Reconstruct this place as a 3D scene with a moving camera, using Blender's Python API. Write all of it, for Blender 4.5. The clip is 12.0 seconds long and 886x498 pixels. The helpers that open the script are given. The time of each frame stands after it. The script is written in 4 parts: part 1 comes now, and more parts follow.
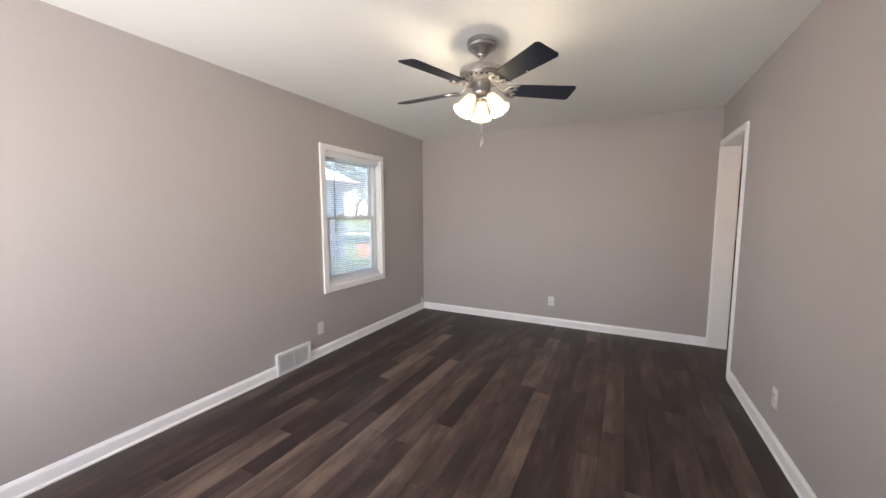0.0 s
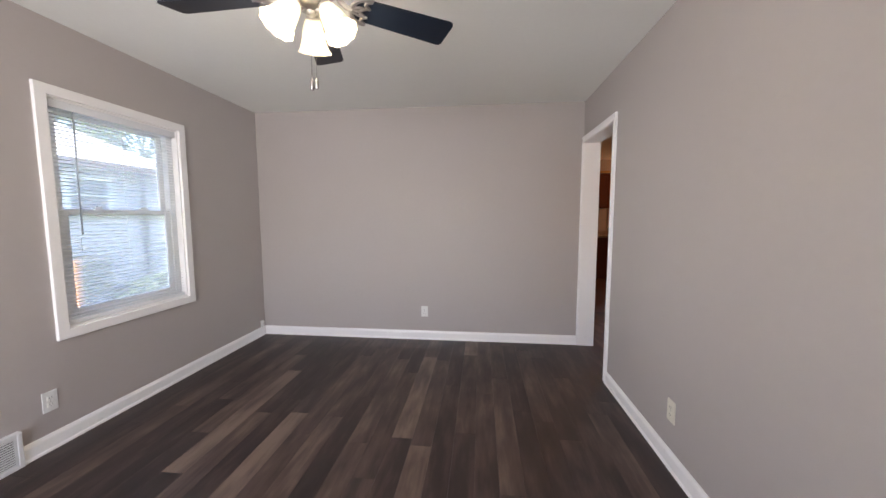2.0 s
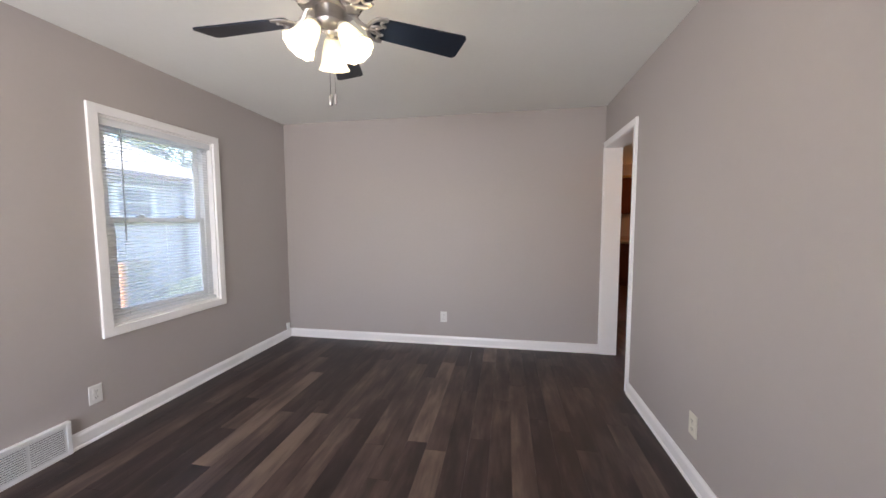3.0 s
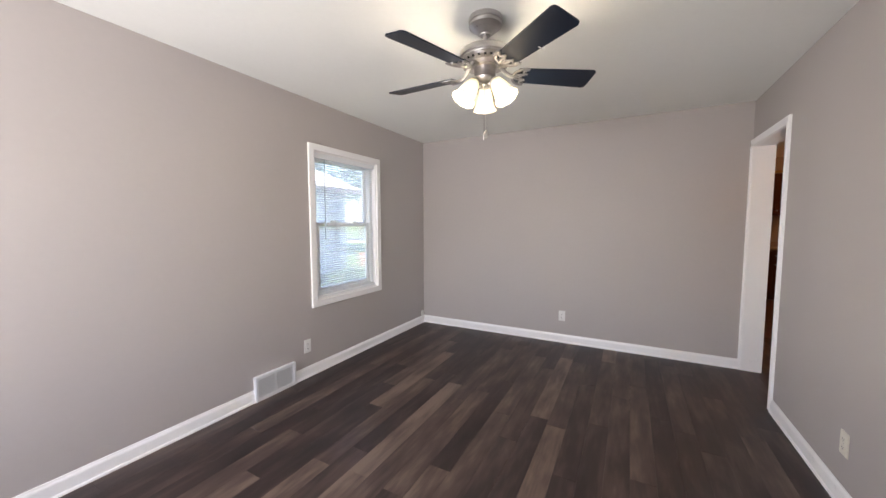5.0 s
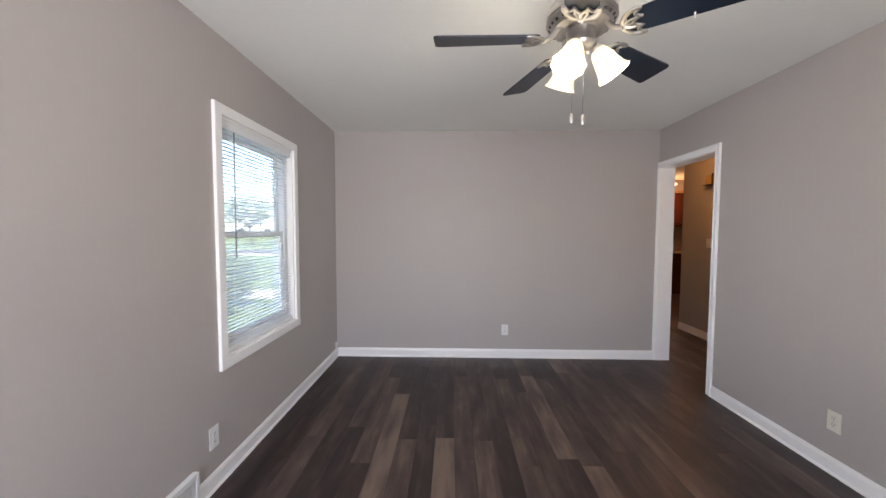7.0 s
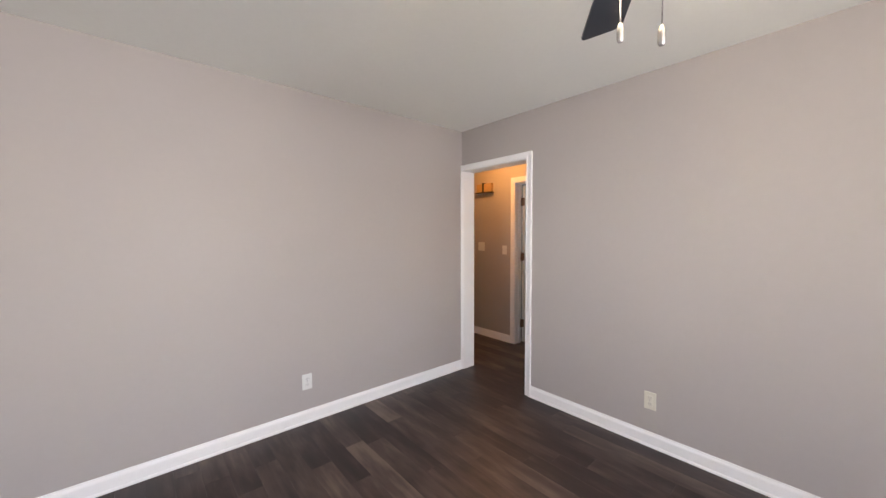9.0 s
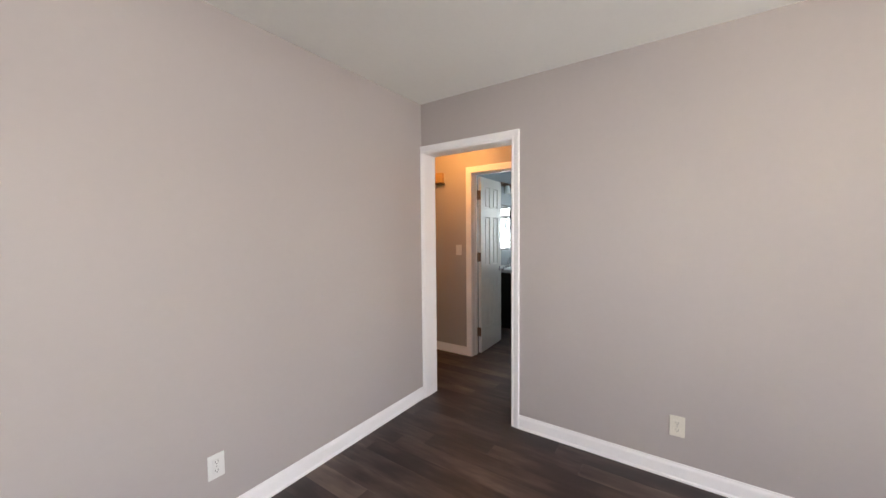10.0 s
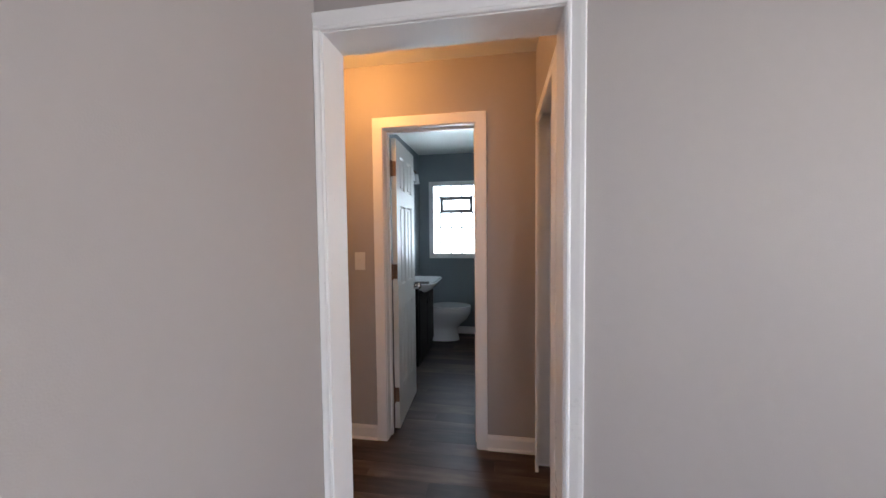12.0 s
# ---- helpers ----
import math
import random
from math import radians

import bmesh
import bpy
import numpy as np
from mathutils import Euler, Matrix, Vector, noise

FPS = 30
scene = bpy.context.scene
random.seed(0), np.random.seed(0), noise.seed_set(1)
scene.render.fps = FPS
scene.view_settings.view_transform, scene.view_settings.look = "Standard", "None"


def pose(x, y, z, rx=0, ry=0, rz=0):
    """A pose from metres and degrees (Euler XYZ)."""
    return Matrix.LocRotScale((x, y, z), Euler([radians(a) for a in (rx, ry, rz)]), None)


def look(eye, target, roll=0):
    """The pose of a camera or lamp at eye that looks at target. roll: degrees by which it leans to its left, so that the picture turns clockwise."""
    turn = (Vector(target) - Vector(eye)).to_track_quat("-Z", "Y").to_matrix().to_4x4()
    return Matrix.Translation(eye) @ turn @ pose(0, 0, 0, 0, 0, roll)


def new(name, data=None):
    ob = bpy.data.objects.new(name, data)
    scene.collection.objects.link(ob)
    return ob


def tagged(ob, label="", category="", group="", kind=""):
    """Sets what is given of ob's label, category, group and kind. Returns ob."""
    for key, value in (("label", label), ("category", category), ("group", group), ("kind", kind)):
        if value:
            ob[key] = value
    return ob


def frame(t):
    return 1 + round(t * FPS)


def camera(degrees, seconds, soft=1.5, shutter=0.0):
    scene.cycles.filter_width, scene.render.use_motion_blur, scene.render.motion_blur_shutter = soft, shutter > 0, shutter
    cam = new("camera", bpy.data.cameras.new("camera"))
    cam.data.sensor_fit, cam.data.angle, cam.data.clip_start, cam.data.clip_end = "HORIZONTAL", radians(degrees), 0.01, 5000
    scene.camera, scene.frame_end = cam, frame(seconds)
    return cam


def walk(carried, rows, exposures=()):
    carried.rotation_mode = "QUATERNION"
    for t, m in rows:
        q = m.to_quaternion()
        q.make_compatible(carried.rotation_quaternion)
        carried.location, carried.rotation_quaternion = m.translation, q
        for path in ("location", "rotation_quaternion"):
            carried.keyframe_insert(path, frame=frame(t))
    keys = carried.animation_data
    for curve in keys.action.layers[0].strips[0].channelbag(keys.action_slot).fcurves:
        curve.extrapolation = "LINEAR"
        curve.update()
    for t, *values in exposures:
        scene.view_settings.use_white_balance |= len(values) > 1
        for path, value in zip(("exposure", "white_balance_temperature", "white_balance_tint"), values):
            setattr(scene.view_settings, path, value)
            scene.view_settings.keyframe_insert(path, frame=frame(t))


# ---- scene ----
cam = camera(103.4, 12.0)
PATH = [
    (0, (2.602, -4.422, 1.382), (1.691, -2.652, 1.187), -0.2),
    (0.5, (2.552, -4.183, 1.364), (1.647, -2.41, 1.171), -0.2),
    (1, (2.529, -3.962, 1.343), (1.669, -2.167, 1.151), -0.2),
    (1.5, (2.491, -3.764, 1.343), (1.884, -1.868, 1.151), -0.2),
    (2, (2.434, -3.655, 1.321), (2.221, -1.675, 1.138), -0.1),
    (2.5, (2.42, -3.634, 1.336), (2.248, -1.649, 1.164), -0.2),
    (3, (2.489, -3.682, 1.333), (2.14, -1.719, 1.18), -0.2),
    (5, (2.492, -4.112, 1.363), (1.554, -2.352, 1.217), -0.1),
    (5.5, (2.213, -4.066, 1.379), (1.11, -2.402, 1.273), -0.1),
    (6, (1.914, -4.016, 1.385), (0.889, -2.302, 1.274), -0.1),
    (6.5, (1.583, -3.883, 1.367), (0.933, -1.994, 1.265), 0.0),
    (7, (1.271, -3.777, 1.378), (1.216, -1.781, 1.276), 0.1),
    (7.5, (1.066, -3.598, 1.367), (1.476, -1.643, 1.272), -0.0),
    (9.5, (0.93, -2.198, 1.405), (2.43, -0.877, 1.317), -0.3),
    (10, (1.134, -1.794, 1.394), (2.78, -0.662, 1.3), -0.5),
    (10.5, (1.34, -1.416, 1.392), (3.09, -0.451, 1.307), -0.5),
    (11, (1.58, -1.09, 1.37), (3.44, -0.359, 1.286), -0.6),
    (11.5, (1.958, -0.83, 1.372), (3.886, -0.306, 1.284), -0.6),
    (12, (2.332, -0.609, 1.373), (4.303, -0.28, 1.282), -0.6),
]
# exposure and white balance drift as the walker turns
EXPOSURES = [(0.0, 2.98, 6550, 11), (1.0, 3.25, 6450, 11), (2.5, 3.09, 6350, 12), (5.0, 3.14, 6400, 11), (6.0, 2.97, 6350, 11), (7.5, 3.07, 6100, 10), (9.5, 3.52, 6500, 11), (11.0, 3.51, 6350, 10), (12.0, 3.32, 5900, 10)]
walk(cam, [(t, look(eye, target, roll)) for t, eye, target, roll in PATH], EXPOSURES)

# ---- world and light ----
world = bpy.data.worlds.new("sky")
scene.world = world
world.use_nodes = True
wn = world.node_tree.nodes
sky = wn.new("ShaderNodeTexSky")
sky.sky_type = "NISHITA"
sky.sun_disc = False
sky.sun_elevation = radians(52)
sky.sun_rotation = radians(172)
wn["Background"].inputs[1].default_value = 0.09
world.node_tree.links.new(sky.outputs[0], wn["Background"].inputs[0])


def lamp(name, kind, m, energy, color, size=0.1, size_y=None):
    data = bpy.data.lights.new(name, kind)
    data.energy, data.color = energy, color
    if kind == "AREA":
        data.shape, data.size, data.size_y = "RECTANGLE", size, size_y or size
    elif kind == "POINT":
        data.shadow_soft_size = size
    else:
        data.angle = size
    ob = new(name, data)
    ob.matrix_basis = m
    return ob


sun_way = Vector((math.sin(radians(172)) * math.cos(radians(52)), math.cos(radians(172)) * math.cos(radians(52)), math.sin(radians(52))))
lamp("sun", "SUN", look(sun_way * 20, (0, 0, 0)), 3.4, (1.0, 0.94, 0.86), radians(0.5))
# the front window behind the walker
lamp("front_window_light", "AREA", look((1.2, -5.58, 1.35), (0.75, -3.4, 2.15)), 8.1, (1.0, 0.935, 0.96), 1.75, 1.35).data.spread = radians(138)
# sky light that enters straight through the side window
side_sky = lamp("side_window_light", "AREA", look((0.002, -1.445, 1.34), (3.0, -1.445, 1.34)), 0.3, (0.94, 0.95, 1.0), 0.74, 1.2)
side_sky.data.spread = radians(66)
lamp("hall_lamp_light", "POINT", pose(3.98, 0.26, 2.33), 1.75, (1.0, 0.43, 0.11), 0.07)
# daylight behind the frosted glass blocks of the bathroom
lamp("bath_window_light", "AREA", look((7.21, -0.08, 1.53), (5.0, -0.08, 2.1)), 2.3, (0.86, 0.97, 1.0), 0.90, 1.10).data.spread = radians(104)
lamp("kitchen_lamp_light", "POINT", pose(5.98, 3.85, 2.12), 1.9, (1.0, 0.43, 0.16), 0.08)

# ---- materials ----


def mat(name, col, rough=0.5, metal=0.0, var=0.06, scales=(2.5, 45.0), bump=0.05, bump_scale=160.0, glow=None, glow_power=0.0, coat=0.0, stretch=(1, 1, 1), rand=0.0):
    """A painted, metal or stone surface: two scales of variation and a fine relief."""
    m = bpy.data.materials.new(name)
    m.use_nodes = True
    nt = m.node_tree
    n, link = nt.nodes, nt.links.new
    b = n["Principled BSDF"]
    geo = n.new("ShaderNodeNewGeometry")
    mapping = n.new("ShaderNodeMapping")
    mapping.inputs["Scale"].default_value = stretch
    link(geo.outputs["Position"], mapping.inputs["Vector"])
    total = None
    for s, share in ((scales[0], 0.6), (scales[1], 0.4)):
        tex = n.new("ShaderNodeTexNoise")
        tex.inputs["Scale"].default_value, tex.inputs["Detail"].default_value = s, 4
        link(mapping.outputs[0], tex.inputs["Vector"])
        mul = n.new("ShaderNodeMath")
        mul.operation = "MULTIPLY"
        mul.inputs[1].default_value = share
        link(tex.outputs["Fac"], mul.inputs[0])
        if total is None:
            total = mul
        else:
            add = n.new("ShaderNodeMath")
            add.operation = "ADD"
            link(total.outputs[0], add.inputs[0])
            link(mul.outputs[0], add.inputs[1])
            total = add
    if rand:
        info = n.new("ShaderNodeObjectInfo")
        mr = n.new("ShaderNodeMath")
        mr.operation = "MULTIPLY_ADD"
        mr.inputs[1].default_value = rand
        link(info.outputs["Random"], mr.inputs[0])
        link(total.outputs[0], mr.inputs[2])
        total = mr
    ramp = n.new("ShaderNodeMapRange")
    ramp.inputs["From Min"].default_value, ramp.inputs["From Max"].default_value = 0.3, 0.7 + rand
    link(total.outputs[0], ramp.inputs["Value"])
    mix = n.new("ShaderNodeMix")
    mix.data_type = "RGBA"
    lo = [max(0.0, c * (1 - var)) for c in col]
    hi = [min(1.0, c * (1 + var)) for c in col]
    mix.inputs[6].default_value, mix.inputs[7].default_value = (*lo, 1), (*hi, 1)
    link(ramp.outputs[0], mix.inputs[0])
    link(mix.outputs[2], b.inputs["Base Color"])
    b.inputs["Metallic"].default_value = metal
    rr = n.new("ShaderNodeMapRange")
    rr.inputs["To Min"].default_value, rr.inputs["To Max"].default_value = max(0.02, rough - 0.06), min(1, rough + 0.06)
    link(ramp.outputs[0], rr.inputs["Value"])
    link(rr.outputs[0], b.inputs["Roughness"])
    b.inputs["Coat Weight"].default_value = coat
    if bump:
        t2 = n.new("ShaderNodeTexNoise")
        t2.inputs["Scale"].default_value, t2.inputs["Detail"].default_value = bump_scale, 3
        link(mapping.outputs[0], t2.inputs["Vector"])
        bn = n.new("ShaderNodeBump")
        bn.inputs["Strength"].default_value, bn.inputs["Distance"].default_value = bump, 0.004
        link(t2.outputs["Fac"], bn.inputs["Height"])
        link(bn.outputs[0], b.inputs["Normal"])
    if glow:
        b.inputs["Emission Color"].default_value = (*glow, 1)
        b.inputs["Emission Strength"].default_value = glow_power
    return m


def plank_material(name, lift):
    """Vinyl plank: long dark grain, paler grey-brown streaks, each board of its own tone."""
    m = bpy.data.materials.new(name)
    m.use_nodes = True
    nt = m.node_tree
    n, link = nt.nodes, nt.links.new
    b = n["Principled BSDF"]
    geo, info = n.new("ShaderNodeNewGeometry"), n.new("ShaderNodeObjectInfo")
    shift = n.new("ShaderNodeVectorMath")
    shift.operation = "MULTIPLY_ADD"
    shift.inputs[1].default_value = (37.0, 91.0, 13.0)
    link(info.outputs["Random"], shift.inputs[0])
    link(geo.outputs["Position"], shift.inputs[2])

    def grain(sx, sy, detail, rough=0.55):
        mp = n.new("ShaderNodeMapping")
        mp.inputs["Scale"].default_value = (sx, sy, 1)
        link(shift.outputs[0], mp.inputs["Vector"])
        tex = n.new("ShaderNodeTexNoise")
        tex.inputs["Scale"].default_value, tex.inputs["Detail"].default_value, tex.inputs["Roughness"].default_value = 1.0, detail, rough
        link(mp.outputs[0], tex.inputs["Vector"])
        return tex.outputs["Fac"]

    def join(op, a, c):
        k = n.new("ShaderNodeMath")
        k.operation = op
        for i, v in enumerate((a, c)):
            if isinstance(v, float):
                k.inputs[i].default_value = v
            else:
                link(v, k.inputs[i])
        return k.outputs[0]

    broad, streak, fine = grain(11.0, 2.6, 3), grain(34, 2.4, 4), grain(160, 6.0, 5, 0.65)
    value = join("ADD", join("MULTIPLY", broad, 0.66), join("MULTIPLY", streak, 0.24))
    value = join("ADD", value, join("MULTIPLY", fine, 0.14))
    tone = n.new("ShaderNodeMath")
    tone.operation = "POWER"
    tone.inputs[1].default_value = 1.6
    link(info.outputs["Random"], tone.inputs[0])
    value = join("ADD", value, join("MULTIPLY", tone.outputs[0], 0.20))
    value = join("ADD", value, lift + 0.012)
    ramp = n.new("ShaderNodeValToRGB")
    e = ramp.color_ramp.elements
    e[0].position, e[0].color = 0.36, (0.0108, 0.0060, 0.0061, 1)
    e[1].position, e[1].color = 0.90, (0.165, 0.117, 0.093, 1)
    mid = e.new(0.56)
    mid.color = (0.0300, 0.0176, 0.0168, 1)
    mid2 = e.new(0.72)
    mid2.color = (0.074, 0.0480, 0.0405, 1)
    link(value, ramp.inputs[0])
    link(ramp.outputs[0], b.inputs["Base Color"])
    b.inputs["Specular IOR Level"].default_value = 0.5
    rr = n.new("ShaderNodeMapRange")
    rr.inputs["To Min"].default_value, rr.inputs["To Max"].default_value = 0.38, 0.52
    link(fine, rr.inputs["Value"])
    link(rr.outputs[0], b.inputs["Roughness"])
    bn = n.new("ShaderNodeBump")
    bn.inputs["Strength"].default_value, bn.inputs["Distance"].default_value = 0.18, 0.002
    link(fine, bn.inputs["Height"])
    link(bn.outputs[0], b.inputs["Normal"])
    return m


def glass_material(name, tint=(1, 1, 1), rough=0.0):
    m = bpy.data.materials.new(name)
    m.use_nodes = True
    b = m.node_tree.nodes["Principled BSDF"]
    b.inputs["Base Color"].default_value = (*tint, 1)
    b.inputs["Roughness"].default_value = rough
    b.inputs["Transmission Weight"].default_value = 1.0
    b.inputs["IOR"].default_value = 1.45
    return m


def hazed_glass_material():
    """Window glass with a translucent film that puts the window's glare haze into it."""
    m = glass_material("hazed_window_glass")
    nt = m.node_tree
    b, out = nt.nodes["Principled BSDF"], nt.nodes["Material Output"]
    geo, haze = nt.nodes.new("ShaderNodeNewGeometry"), nt.nodes.new("ShaderNodeTexNoise")
    haze.inputs["Scale"].default_value, haze.inputs["Detail"].default_value = 6.0, 5
    nt.links.new(geo.outputs["Position"], haze.inputs["Vector"])
    amount = nt.nodes.new("ShaderNodeMapRange")
    amount.inputs["To Min"].default_value, amount.inputs["To Max"].default_value = 0.25, 0.32
    nt.links.new(haze.outputs["Fac"], amount.inputs["Value"])
    film = nt.nodes.new("ShaderNodeBsdfTranslucent")
    film.inputs["Color"].default_value = (0.90, 0.85, 0.92, 1)
    mix = nt.nodes.new("ShaderNodeMixShader")
    nt.links.new(amount.outputs[0], mix.inputs[0])
    nt.links.new(b.outputs[0], mix.inputs[1])
    nt.links.new(film.outputs[0], mix.inputs[2])
    nt.links.new(mix.outputs[0], out.inputs["Surface"])
    return m


def slat_material():
    """Thin white slats that let some daylight through."""
    m = bpy.data.materials.new("white_blind_slat")
    m.use_nodes = True
    nt = m.node_tree
    b, out = nt.nodes["Principled BSDF"], nt.nodes["Material Output"]
    b.inputs["Base Color"].default_value = (0.84, 0.86, 0.88, 1)
    b.inputs["Roughness"].default_value = 0.4
    tr = nt.nodes.new("ShaderNodeBsdfTranslucent")
    tr.inputs["Color"].default_value = (0.97, 0.97, 0.98, 1)
    mix = nt.nodes.new("ShaderNodeMixShader")
    mix.inputs[0].default_value = 0.65
    nt.links.new(b.outputs[0], mix.inputs[1])
    nt.links.new(tr.outputs[0], mix.inputs[2])
    nt.links.new(mix.outputs[0], out.inputs["Surface"])
    return m


def sheer_material():
    """Thin woven cloth that daylight shines through warm."""
    m = mat("warm_white_curtain", (0.80, 0.64, 0.50), 0.9, var=0.05, bump=0.2, bump_scale=400)
    nt = m.node_tree
    b, out = nt.nodes["Principled BSDF"], nt.nodes["Material Output"]
    tr = nt.nodes.new("ShaderNodeBsdfTranslucent")
    tr.inputs["Color"].default_value = (0.92, 0.66, 0.46, 1)
    mix = nt.nodes.new("ShaderNodeMixShader")
    mix.inputs[0].default_value = 0.55
    nt.links.new(b.outputs[0], mix.inputs[1])
    nt.links.new(tr.outputs[0], mix.inputs[2])
    nt.links.new(mix.outputs[0], out.inputs["Surface"])
    return m


def shade_material():
    """Frosted glass that the bulb inside shines through."""
    m = bpy.data.materials.new("lit_frosted_glass")
    m.use_nodes = True
    nt = m.node_tree
    b, out = nt.nodes["Principled BSDF"], nt.nodes["Material Output"]
    b.inputs["Base Color"].default_value = (0.85, 0.80, 0.64, 1)
    b.inputs["Roughness"].default_value = 0.3
    b.inputs["Emission Color"].default_value = (1.0, 0.84, 0.52, 1)
    b.inputs["Emission Strength"].default_value = 0.03
    tr = nt.nodes.new("ShaderNodeBsdfTranslucent")
    tr.inputs["Color"].default_value = (0.9, 0.82, 0.60, 1)
    mix = nt.nodes.new("ShaderNodeMixShader")
    mix.inputs[0].default_value = 0.075
    nt.links.new(b.outputs[0], mix.inputs[1])
    nt.links.new(tr.outputs[0], mix.inputs[2])
    nt.links.new(mix.outputs[0], out.inputs["Surface"])
    return m


M_WALL = mat("greige_wall_paint", (0.434, 0.398, 0.383), 0.55, var=0.025, scales=(1.2, 30), bump=0.10, bump_scale=260)
M_BATHWALL = mat("blue_grey_wall_paint", (0.248, 0.285, 0.308), 0.5, var=0.03, scales=(1.5, 30), bump=0.08, bump_scale=260)
M_CEIL = mat("flat_ceiling_paint", (0.89, 0.90, 0.865), 0.85, var=0.02, scales=(1.0, 40), bump=0.16, bump_scale=150)
M_TRIM = mat("white_trim_paint", (0.89, 0.88, 0.88), 0.32, var=0.02, scales=(3, 60), bump=0.03, bump_scale=60)
M_PLANK = plank_material("vinyl_plank", 0.0)
M_PALEPLANK = plank_material("pale_vinyl_plank", 0.15)
# red of the warm lamp light is put into the kitchen planks' colour
M_KPLANK = mat("warm_lit_kitchen_plank", (0.105, 0.050, 0.036), 0.38, var=0.3, scales=(5, 60), bump=0.05, stretch=(8, 1, 1), rand=0.25)
M_SUB = mat("dark_underlay", (0.02, 0.017, 0.015), 0.8)
M_PLASTIC = mat("white_plastic", (0.76, 0.76, 0.74), 0.35, var=0.015, bump=0.0)
M_IVORY = mat("ivory_plastic", (0.72, 0.69, 0.60), 0.35, var=0.015, bump=0.0)
M_SLOT = mat("dark_slot", (0.03, 0.03, 0.03), 0.6, bump=0.0)
M_SOCKET = mat("shaded_socket_slot", (0.16, 0.155, 0.15), 0.6, bump=0.0)
M_VENT = mat("white_enamel_grille", (0.74, 0.75, 0.76), 0.4, var=0.02, bump=0.0)
M_NICKEL = mat("brushed_nickel", (0.45, 0.435, 0.43), 0.32, 1.0, var=0.08, scales=(10, 120), bump=0.04, bump_scale=300, stretch=(1, 1, 8))
# blue of the reflected sky is mixed into the dark blade colour
M_BLADE = mat("sky_tinted_blade", (0.009, 0.014, 0.026), 0.30, var=0.04, scales=(4, 60), bump=0.0)
M_BLADE.node_tree.nodes["Principled BSDF"].inputs["Specular IOR Level"].default_value = 0.3
M_BLADE.node_tree.links.remove(M_BLADE.node_tree.nodes["Principled BSDF"].inputs["Roughness"].links[0])
M_BLADE.node_tree.nodes["Principled BSDF"].inputs["Roughness"].default_value = 0.34
M_SHADE = shade_material()
M_BULB = mat("lit_bulb", (1, 0.95, 0.85), 0.3, bump=0.0, glow=(1.0, 0.85, 0.64), glow_power=16.5)
M_BACKING = mat("grey_duct_shadow", (0.09, 0.09, 0.095), 0.8, bump=0.0)
M_ORANGE = mat("streaked_orange", (0.42, 0.18, 0.07), 0.7, var=0.2, scales=(5, 60), stretch=(6, 6, 1))
M_GLASS = glass_material("window_glass")
M_HAZED = hazed_glass_material()
M_VINYL = mat("white_vinyl_frame", (0.80, 0.82, 0.83), 0.35, var=0.015, bump=0.0)
M_SLAT = slat_material()
M_RAIL = mat("white_blind_rail", (0.80, 0.82, 0.84), 0.4, var=0.015, bump=0.0)
M_WAND = mat("grey_wand", (0.35, 0.37, 0.40), 0.3, bump=0.0)
M_DOOR = mat("white_door_paint", (0.72, 0.72, 0.70), 0.45, var=0.02, scales=(3, 60), bump=0.04, bump_scale=90)
M_HINGE = mat("bronze_hinge", (0.20, 0.125, 0.085), 0.42, 0.6, var=0.15)
M_CHROME = mat("polished_chrome", (0.75, 0.75, 0.76), 0.1, 1.0, bump=0.0)
M_TAN = mat("tan_wood", (0.42, 0.27, 0.12), 0.5, var=0.18, scales=(8, 80), stretch=(1, 1, 6))
M_DARKWOOD = mat("dark_wood", (0.035, 0.018, 0.012), 0.45, var=0.3, scales=(6, 70), stretch=(1, 1, 0.15))
M_CHERRY = mat("cherry_cabinet", (0.115, 0.032, 0.018), 0.35, var=0.3, scales=(6, 60), stretch=(8, 8, 0.8))
M_VANITY = mat("black_vanity", (0.009, 0.007, 0.007), 0.5, var=0.2)
M_VANITY.node_tree.nodes["Principled BSDF"].inputs["Specular IOR Level"].default_value = 0.25
M_PORCELAIN = mat("white_porcelain", (0.80, 0.81, 0.82), 0.12, var=0.01, bump=0.0, coat=0.5)
M_COUNTER = mat("speckled_laminate", (0.36, 0.29, 0.24), 0.3, var=0.45, scales=(60, 240), bump=0.0)
M_CURTAIN = sheer_material()
M_MIRROR = mat("mirror_silver", (0.92, 0.93, 0.93), 0.02, 1.0, var=0.0, bump=0.0)
M_BLACK = mat("black_frame", (0.015, 0.015, 0.016), 0.35)
M_FROST = glass_material("frosted_glass_block", (0.36, 0.36, 0.37), 0.25)
M_MORTAR = mat("pale_block_mortar", (0.62, 0.61, 0.60), 0.8, bump=0.2)
M_SIDING = mat("white_vinyl_siding", (0.54, 0.505, 0.525), 0.5, var=0.04, scales=(1, 30), bump=0.05)
M_SHINGLE = mat("pale_grey_roof_shingle", (0.42, 0.40, 0.385), 0.9, var=0.3, scales=(3, 60), bump=0.5, bump_scale=40)
M_BROWN = mat("brown_fascia", (0.16, 0.10, 0.07), 0.6, var=0.1)
M_DARKGLASS = mat("dark_window_pane", (0.05, 0.07, 0.09), 0.08, var=0.1, bump=0.0)
M_GRASS = mat("lawn_grass", (0.085, 0.118, 0.048), 0.9, var=0.45, scales=(0.7, 18), bump=0.8, bump_scale=60)
M_LEAF = mat("tree_leaf", (0.085, 0.12, 0.055), 0.6, var=0.5, scales=(0.8, 12), bump=0.0)
M_BARK = mat("tree_bark", (0.12, 0.09, 0.07), 0.9, var=0.3, scales=(4, 40), bump=0.6, bump_scale=30, stretch=(4, 4, 1))
